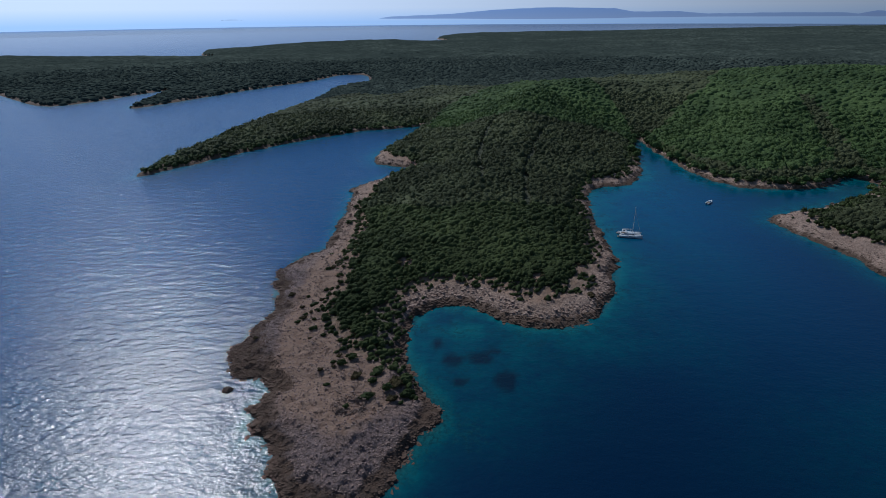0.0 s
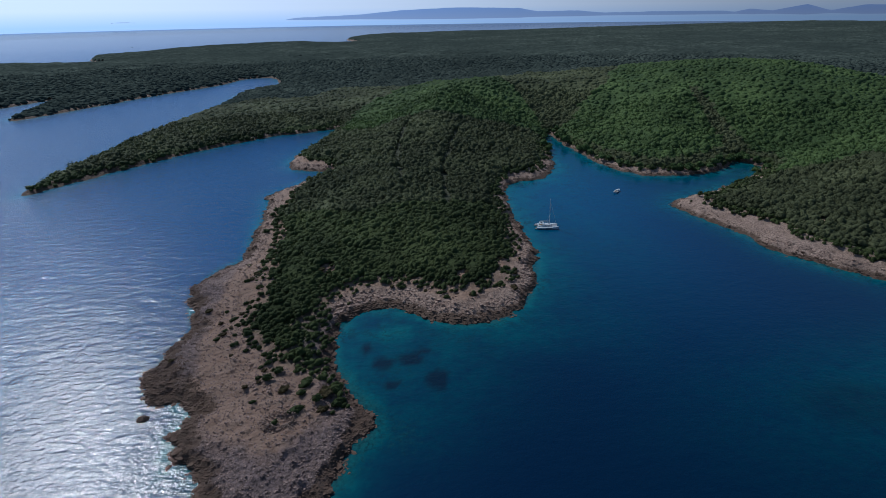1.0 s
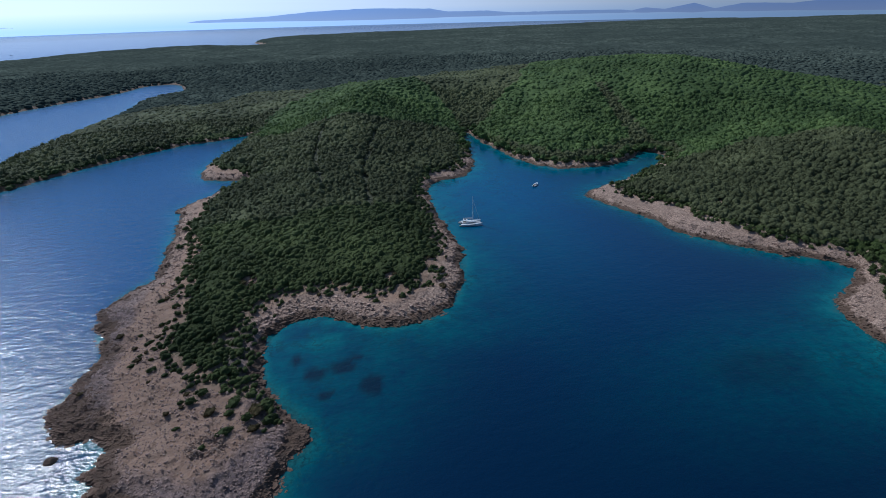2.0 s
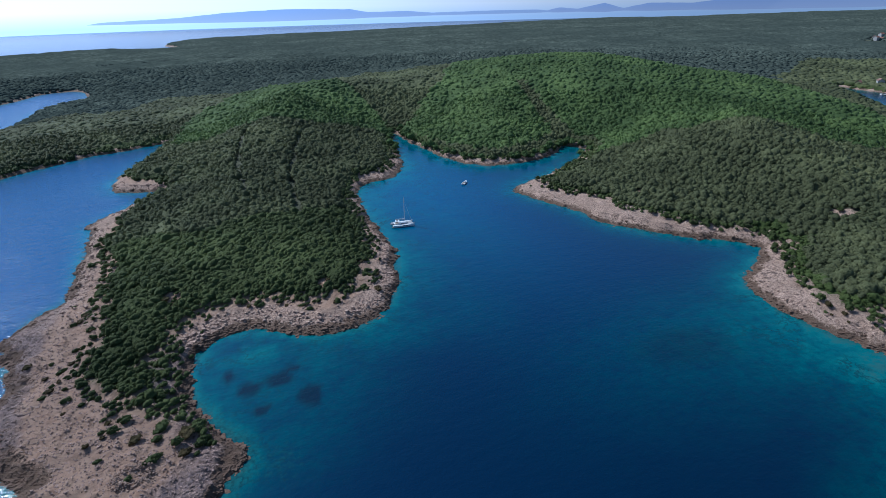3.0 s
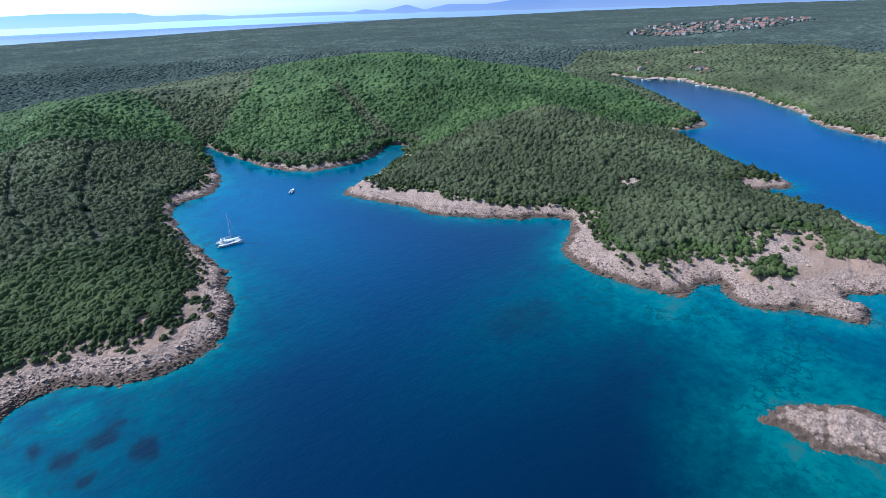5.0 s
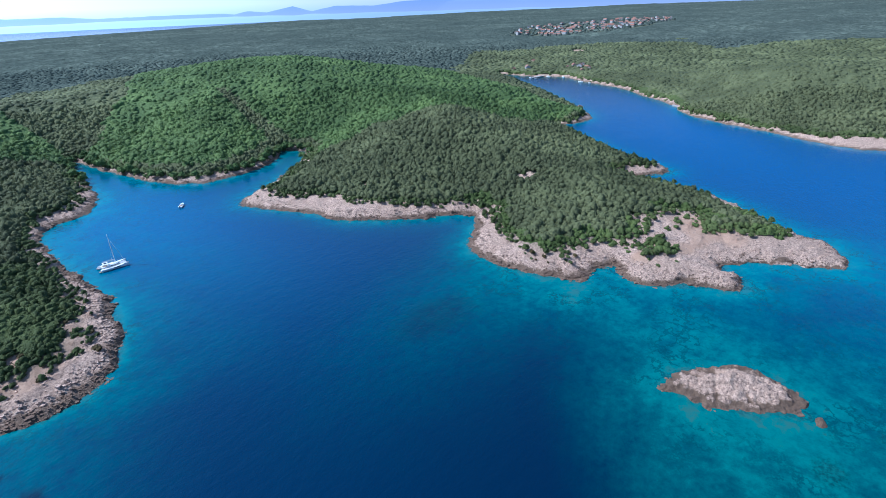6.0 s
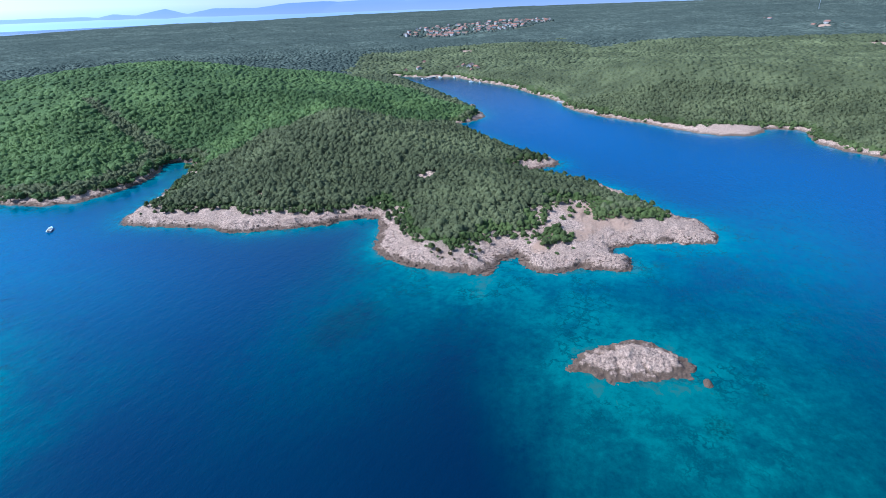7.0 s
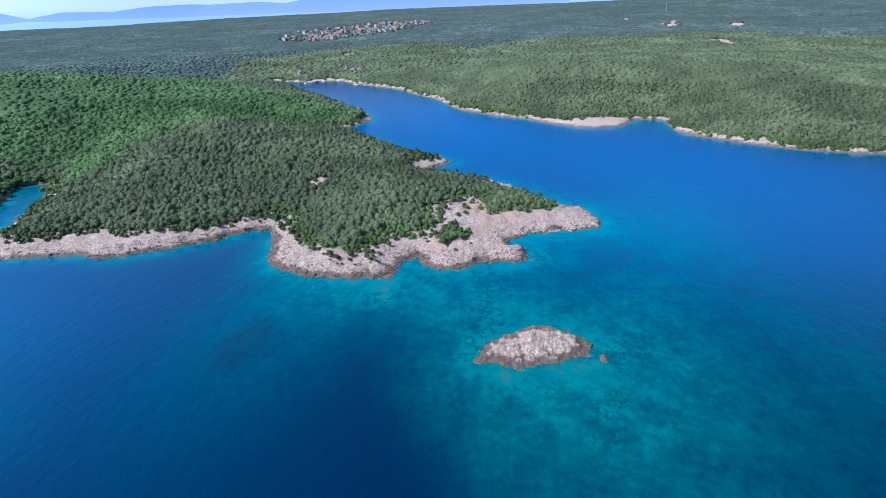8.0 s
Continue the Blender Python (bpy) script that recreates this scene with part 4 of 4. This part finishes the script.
def scatter_rocks():
    rs = np.random.RandomState(8)
    shapes = [rock_shape(s) for s in range(8)]
    n = 170000
    r, a = np.sqrt(rs.uniform(70 ** 2, 400 ** 2, n)), np.radians(rs.uniform(-45, 118, n))
    x, y = r * np.sin(a), r * np.cos(a)
    x, y = np.concatenate([x, rs.uniform(-75, 2, 30000)]), np.concatenate([y, rs.uniform(82, 210, 30000)])
    more, turn = np.sqrt(rs.uniform(95 ** 2, 270 ** 2, 75000)), np.radians(rs.uniform(-38, 106, 75000))
    x, y = np.concatenate([x, more * np.sin(turn)]), np.concatenate([y, more * np.cos(turn)])
    r, n = np.hypot(x, y), len(x)
    d = shore(x, y)
    keep = (d > np.where(r < 330, -2.2, -1.2)) & ((mound(x, y, 222, 283, 55, 38) < 0.4) | (d < 3)) & (d < 45) & (wooded_depth(x, y, d) < 3) & (rs.rand(n) < np.where(d < 8, 0.9, 0.10 + 0.3 * weathered_tip(x, y)))
    x, y, d, r = x[keep], y[keep], d[keep], r[keep]
    z = height(x, y, d)
    size = np.where(rs.rand(len(x)) < 0.025, rs.uniform(0.6, 1.05, len(x)), rs.uniform(0.2, 0.5, len(x)))
    size = np.where((d < 0.5) & (rs.rand(len(x)) < 0.5), rs.uniform(0.3, 0.78, len(x)), size)
    size = np.where((x > 150) & (d > 2), size * 0.78, size)
    old = weathered_tip(x, y)
    size = np.where(old > 0.5, np.where(d < 1, size, np.minimum(size * 0.6, 0.34)), size)
    stained = d < 3.5 + 5.5 * mound(x, y, -62, 130, 20, 70)
    # boulders that can be told apart are things of their own
    big = np.argsort(-size * (r < 260))[:230]
    meshes = {}
    for k, (v, f) in enumerate(shapes):
        for wet, mat in ((0, LIMESTONE), (1, WETROCK), (2, GREYSTONE)):
            meshes[k, wet] = mesh_of("boulder", v, f, mat)
    for q in big:
        wet = bool(stained[q])
        ob = new("boulder", meshes[q % 8, 1 if wet else 2 if old[q] > 0.5 else 0])
        s = size[q] * 1.1
        ob.matrix_basis = pose(x[q], y[q], z[q] + 0.1 * s, 0, 0, rs.uniform(0, 360)) @ Matrix.Diagonal((s, s, s * 0.8, 1))
        tagged(ob, "dark tide-stained limestone boulder at the waterline" if wet else "grey lichen-covered boulder on the bare tip" if old[q] > 0.5 else "pale weathered limestone boulder on the bare shore", "rock", "shore boulders")
    rest = np.setdiff1d(np.arange(len(x)), big)
    for wet, mat, label in ((False, LIMESTONE, "loose pale limestone rubble on the shore"), (True, WETROCK, "dark wet rubble along the waterline")):
        m = rest[stained[rest] == wet]
        verts, faces, worn, start = [], [], [], 0
        for k, (v, f) in enumerate([rock_shape(s + 30, 0) for s in range(8)]):
            q = m[m % 8 == k]
            t = rs.uniform(0, 6.28, len(q))
            c, s = np.cos(t)[:, None], np.sin(t)[:, None]
            w = size[q][:, None]
            verts.append(np.stack([(v[:, 0] * c - v[:, 1] * s) * w + x[q, None], (v[:, 0] * s + v[:, 1] * c) * w + y[q, None], v[:, 2] * w * 0.8 + z[q, None]], -1).reshape(-1, 3))
            faces.append((f[None] + (start + np.arange(len(q)) * len(v))[:, None, None]).reshape(-1, 3))
            worn.append(np.repeat(old[q], len(v)))
            start += len(q) * len(v)
        tagged(new("rubble", mesh_of("rubble", np.concatenate(verts), np.concatenate(faces), mat, (("weathered", np.concatenate(worn)),))), label, "rocks", kind="stuff")


def sea_rock(cx, cy, rx, ry, top, seed, label="dark jagged rock standing in the shallow sea"):
    """A low ragged rock that rises from the sea bed."""
    span = 1.6 * max(rx, ry)
    gx, gy = np.meshgrid(np.linspace(-span, span, 26), np.linspace(-span, span, 26), indexing="ij")
    x, y = gx.ravel() + cx, gy.ravel() + cy
    e = 1 - np.hypot(gx.ravel() / rx, gy.ravel() / ry) + 0.45 * grain(x, y, 2.4, 3, seed)
    z = top * np.clip(e, -1.2, 0.7) / 0.7 + 0.5 * np.abs(grain(x, y, 1.1, 2, seed + 1)) * (e > 0)
    i = np.arange(len(x)).reshape(gx.shape)
    quads = np.stack([i[:-1, :-1], i[1:, :-1], i[1:, 1:], i[:-1, 1:]], -1).reshape(-1, 4)
    used, quads = kept_faces(quads, e > -0.8)
    tide = 1.6 - smooth(z, 0.6, 2.6)
    me = mesh_of("sea_rock", np.stack([x, y, z], 1)[used], quads, KARST, (("cover", 0 * z[used]), ("soil", 0 * z[used]), ("tide", tide[used])), flat=False)
    tagged(new("sea_rock", me), label, "rock", "rocks off the shore")


build_islet()
for n, (rx, ry, rw, rh, rt) in enumerate(((-63, 126, 1.6, 1.1, 0.9), (-34, 85.5, 2.2, 1.5, 1.0), (141.2, -13.6, 1.9, 1.1, 0.8))):
    sea_rock(rx, ry, rw, rh, rt, 50 + n)
scatter_rocks()


# ---- single shrubs and shore trees ----
def spray(level, lumps, leaves, leaf, seed, material, name):
    v, f = crown_shape(level, lumps, leaves, leaf, 0.9, seed)
    return mesh_of(name, v, f, material, (("tint", np.full(len(v), (seed * 0.37) % 1)),))


def single_shrubs():
    protos = []
    for s in range(6):
        root = thing("shrub", "dry reddish-brown shrub on bare stony ground" if s % 3 == 2 else "low wind-shaped juniper shrub on bare stony ground", "shrub", pose(0, 0, -40), "shrubs on the bare shore")
        crown = new("crown", spray(3, 12, 90, 0.10, s + 60, DRY if s % 3 == 2 else MAQUIS, "crown"))
        crown.parent = root
        part("stem", rod((0, 0, -0.3), (0.05, 0.03, 0.5), 0.09, 0.05, 6), BARK, root)
        protos.append(root)
    rs = np.random.RandomState(5)
    picks = sorted(LOOSE, key=lambda q: math.hypot(q[0], q[1]))[:240]
    own = [(-21.3, 116.8, 1.7), (-26.2, 112.6, 1.0), (-25.3, 126, 1.5), (-20.4, 123.9, 1.3), (-15.8, 120.6, 1.5), (-14.3, 116.7, 1.5), (-10.6, 120.2, 1.7), (-11.5, 126, 2.2), (-14, 125, 1.9), (-19.5, 128, 1.7), (-30, 131, 1.5), (-36, 128.5, 0.9), (-33, 122, 0.8)]
    picks = [(x, y, ground_at(x, y), s) for x, y, s in own] + picks[:230]
    for n, (x, y, z, size) in enumerate(picks):
        s = min(max(size, 0.7), 2.4)
        at = pose(x, y, z - 0.1, 0, 0, 35 + rs.uniform(-15, 15))
        root = protos[n] if n < 6 else copy_thing(protos[n % 6], at)
        root.matrix_basis = at @ Matrix.Diagonal((s * rs.uniform(1.1, 1.6), s * 0.85, s * rs.uniform(0.7, 1.0), 1))


def shore_trees():
    protos = []
    for s, (name, mat, label) in enumerate((("pine_tree", PINE, "bright green Aleppo pine above the cove shore"), ("evergreen_oak", MAQUIS, "dark evergreen oak at the wood's edge")) * 2):
        root = thing(name, label, "tree", pose(0, 0, -40), "trees along the shore")
        part("trunk", rod((0, 0, -0.4), (0.15, 0.1, 3.2), 0.2, 0.11, 7), BARK, root)
        for k in range(3):
            a = k * 2.1 + s
            part("limb", rod((0.1, 0.06, 2.0 + 0.3 * k), (1.3 * math.cos(a), 1.3 * math.sin(a), 3.3 + 0.3 * k), 0.08, 0.04, 5), BARK, root)
        v, f = crown_shape(3, 13, 130, 0.10, 0.95, s + 80)
        v = v * np.array([2.4, 2.4, 2.7]) + np.array([0.1, 0.05, 0.9])
        crown = new("crown", mesh_of("crown", v, f, mat, (("tint", np.full(len(v), 0.3 + 0.15 * s)),)))
        crown.parent = root
        protos.append(root)
    rs = np.random.RandomState(6)
    x, y = rs.uniform(140, 330, 9000), rs.uniform(0, 470, 9000)
    d = shore(x, y)
    edge = wooded_depth(x, y, d)
    spots, used = [], 0
    for q in np.where((edge > -0.5) & (edge < 3))[0]:
        if all(math.hypot(x[q] - p[0], y[q] - p[1]) > 4.2 for p in spots):
            spots.append((x[q], y[q], float(height(x[q:q + 1], y[q:q + 1], d[q:q + 1])[0])))
    first = {0: True, 1: True, 2: True, 3: True}
    for n, (px, py, pz) in enumerate(spots[:150]):
        pine = py > 300
        k = (0 if pine else 1) + 2 * (n % 2)
        s = rs.uniform(0.7, 1.15) * (1.15 if pine else 0.62)
        at = pose(px, py, pz, 0, 0, rs.uniform(0, 360))
        root = protos[k] if first[k] else copy_thing(protos[k], at)
        first[k] = False
        root.matrix_basis = at @ Matrix.Diagonal((s, s, s * rs.uniform(0.8, 1.15), 1))
    for k in range(4):
        if first[k]:
            for ob in (*protos[k].children, protos[k]):
                bpy.data.objects.remove(ob)


def stone_heap():
    """A low ring of piled field stones with a shrub in its middle."""
    cx, cy = -25.5, 113.6
    heap = thing("stone_heap", "low round heap of grey field stones on the bare tip", "stones", pose(cx, cy, ground_at(cx, cy)))
    rs = np.random.RandomState(12)
    blocks = [mesh_of("stone", *rock_shape(s + 300), GREYSTONE) for s in range(5)]
    for k in range(260):
        a, r = rs.uniform(0, 6.28), 2.9 + rs.normal(0, 0.6)
        ob = new("stone", blocks[k % 5])
        x, y, s = r * math.cos(a) * 1.25, r * math.sin(a), rs.uniform(0.18, 0.36)
        ob.matrix_basis = pose(x, y, ground_at(cx + x, cy + y) - ground_at(cx, cy) + 0.15 + 0.55 * max(0, 1 - abs(r - 2.9)), 0, 0, rs.uniform(0, 360)) @ Matrix.Diagonal((s, s, s, 1))
        ob.parent = heap


def headland_scrub():
    """Green clumps among the sandy gaps of the middle headland."""
    rs = np.random.RandomState(14)
    protos = []
    for s in range(3):
        root = thing("shrub", "rounded fresh green shrub on sandy rock", "shrub", pose(0, 0, -40), "shrubs on the headland")
        crown = new("crown", spray(3, 12, 90, 0.10, s + 160, FRESH, "crown"))
        crown.parent = root
        part("stem", rod((0, 0, -0.3), (0.04, 0.03, 0.5), 0.09, 0.05, 6), BARK, root)
        protos.append(root)
    n = 0
    for cx, cy, spread, count in ((221, 49, 4.5, 16), (217, 43, 3.0, 8), (245, 46, 2.5, 6), (251, 42, 3.0, 6), (237, 48, 3.0, 7), (249, 38, 1.5, 3), (213, 58, 4.0, 8), (208, 50, 1.5, 2), (272, 22, 5.0, 8), (262, 26, 4.0, 5)):
        for k in range(count):
            x, y = cx + rs.normal(0, spread * 0.5), cy + rs.normal(0, spread * 0.5)
            s = rs.uniform(0.6, 1.25)
            at = pose(x, y, ground_at(x, y) - 0.1, 0, 0, rs.uniform(0, 360))
            root = protos[n] if n < 3 else copy_thing(protos[n % 3], at)
            root.matrix_basis = at @ Matrix.Diagonal((s * 1.1, s, s * rs.uniform(0.7, 0.95), 1))
            n += 1


stone_heap()
single_shrubs()
headland_scrub()
shore_trees()

# ---- the village, the harbour and what stands on the far slopes ----
PLASTER = [paint("cream_plaster", (0.34, 0.29, 0.23), 0.85), paint("white_plaster", (0.42, 0.40, 0.37), 0.85), paint("ochre_plaster", (0.40, 0.29, 0.19), 0.85)]
TILES = [paint("clay_roof_tiles", (0.29, 0.125, 0.08), 0.8, size=2), paint("weathered_roof_tiles", (0.26, 0.145, 0.105), 0.85, size=2)]
CONCRETE = paint("pale_concrete", (0.40, 0.38, 0.36), 0.9, size=2)
SHUTTER = paint("dark_window", (0.04, 0.05, 0.06), 0.3)


def gable(length, width, rise, eave):
    """A pitched roof with overhang and thickness."""
    a, b, t = length / 2 + eave, width / 2 + eave, 0.25
    ring = lambda x: [(x, -b, 0), (x, 0, rise), (x, b, 0), (x, b, -t), (x, 0, rise - t), (x, -b, -t)]
    return loft([ring(-a), ring(a)])


def house(length, width, storeys, wall, roof, label):
    root = thing("house", label, "house", pose(0, 0, -60), "village houses")
    h = 2.9 * storeys
    body = part("wall", block(length, width, h + 1.0, 0, 0, -1.0), wall, root)
    for y in (-width / 2, width / 2):
        part("gable_wall", loft([[(-length / 2, -width / 2, h), (-length / 2, width / 2, h), (-length / 2, 0, h + width * 0.33)],
                                 [(length / 2, -width / 2, h), (length / 2, width / 2, h), (length / 2, 0, h + width * 0.33)]]), wall, root) if y < 0 else None
        for s in range(storeys):
            for k in (-0.3, 0.0, 0.3):
                if s == 0 and k == 0 and y < 0:
                    part("door", block(1.0, 0.08, 2.1, 0, y, 0.0), SHUTTER, root)
                else:
                    part("window", block(1.0, 0.08, 1.3, k * length, y, 0.9 + 2.9 * s), SHUTTER, body)
    top = part("roof", gable(length, width, width * 0.36, 0.5), roof, root, "red clay tile roof")
    top.location.z = h + 0.12
    part("chimney", block(0.6, 0.6, 1.3, length * 0.25, width * 0.15, width * 0.15, 0.03), wall, top)
    return root


def build_village():
    rs = np.random.RandomState(21)
    kinds = [house(11, 9, 2, PLASTER[0], TILES[0], "cream two-storey house with a red tile roof"),
             house(13, 9, 2, PLASTER[1], TILES[1], "white two-storey house with a weathered red roof"),
             house(9, 8, 1, PLASTER[2], TILES[0], "small ochre house with a red tile roof"),
             house(12, 10, 3, PLASTER[1], TILES[0], "tall white house with a red tile roof")]
    first = [True] * 4

    def put(x, y, k, turn, label=""):
        at = pose(x, y, ground_at(x, y) + 0.3, 0, 0, turn) @ Matrix.Scale(rs.uniform(0.55, 0.78), 4)
        ob = kinds[k] if first[k] else copy_thing(kinds[k], at)
        first[k] = False
        ob.matrix_basis = at
        return ob

    spots = []
    while len(spots) < 150:
        x, y = rs.uniform(1225, 1810), rs.uniform(405, 700)
        if inland(np.array([[x, y]]), VILLAGE)[0] > 0 and all(math.hypot(x - p, y - q) > 13 for p, q in spots):
            spots.append((x, y))
            put(x, y, int(rs.choice(4, p=(0.35, 0.3, 0.2, 0.15))), rs.uniform(-25, 25) + rs.choice((0, 90)))
    for x, y, k, turn in ((768, 319, 2, 20), (776, 313, 0, 35), (770, 302, 1, 10), (772, 292, 2, 60), (760, 285, 0, 15), (749, 291, 2, 40), (739, 391, 2, 15), (746, 372, 1, 40), (806, 393, 2, 0), (786, 304, 1, 15)):
        put(x, y, k, turn)
    for x, y, k in ((1275, -190, 2), (1290, -212, 1), (1335, -222, 0), (1300, -240, 2), (1630, -150, 1), (1650, -140, 2)):
        put(x, y, k, rs.uniform(0, 90))


build_village()


def build_harbour():
    pier = thing("pier", "pale concrete pier at the head of the harbour", "pier")
    part("deck", block(26, 3.2, 0.5, 0, 0, 0.7, 0.05), CONCRETE, pier)
    for x in (-11, -4, 3, 10):
        part("pile", block(1.2, 2.6, 4.0, x, 0, -3.2), CONCRETE, pier)
    pier.matrix_basis = pose(714, 338, 0, 0, 0, -17)
    quay = thing("quay", "pale concrete quay along the harbour beach", "quay")
    part("quay_wall", block(26, 7, 3.2, 0, 0, -2.0, 0.06), CONCRETE, quay)
    part("kerb", block(26, 0.5, 0.25, 0, 3.2, 1.2, 0.04), CONCRETE, quay)
    quay.matrix_basis = pose(738, 360, 0, 0, 0, 92)
    jetty = thing("jetty", "narrow stone jetty on the wooded shore", "pier")
    part("deck", block(9, 2.0, 0.5, 0, 0, 0.5, 0.05), CONCRETE, jetty)
    part("footing", block(8.6, 1.6, 3.0, 0, 0, -2.4), CONCRETE, jetty)
    jetty.matrix_basis = pose(564, 122, 0, 0, 0, 52)
    hut = thing("boathouse", "small grey stone boathouse on the rocky point", "hut")
    part("wall", block(5, 4, 4.2, 0, 0, -1.5), CONCRETE, hut)
    part("roof", gable(5, 4, 0.9, 0.3), TILES[1], hut).location.z = 2.8
    part("door", block(1.0, 0.08, 1.9, 0, -2.0, 0, 0.02), SHUTTER, hut)
    hut.matrix_basis = pose(505, 195, ground_at(505, 195) + 0.2, 0, 0, 40)
    rs = np.random.RandomState(9)
    for x, y in ((729, 302), (726, 295), (731, 288), (723, 306), (701, 345), (722, 328), (697, 334), (689, 268), (683, 254)):
        ob = copy_thing(MOORED, pose(x, y, 0, 0, 0, rs.uniform(0, 360)))
        tagged(ob, "white motorboat moored in the far harbour", group="harbour boats")


build_harbour()


def build_radio_mast():
    x, y = 1926, -292
    root = thing("radio_mast", "slender grey steel radio mast on the far slope", "mast", pose(x, y, ground_at(x, y)))
    for k in range(3):
        a = k * 2.094
        part("leg", rod((1.3 * math.cos(a), 1.3 * math.sin(a), -0.5), (0.25 * math.cos(a), 0.25 * math.sin(a), 30), 0.14, 0.09, 6), ALLOY, root)
    for z in range(3, 30, 4):
        r = 1.3 - 1.05 * z / 30
        for k in range(3):
            a, b = k * 2.094, (k + 1) * 2.094
            part("brace", rod((r * math.cos(a), r * math.sin(a), z), (r * math.cos(b), r * math.sin(b), z), 0.06, sides=5), ALLOY, root)
    part("antenna", rod((0, 0, 29.5), (0, 0, 35), 0.08, 0.04, 6), ALLOY, root)


build_radio_mast()
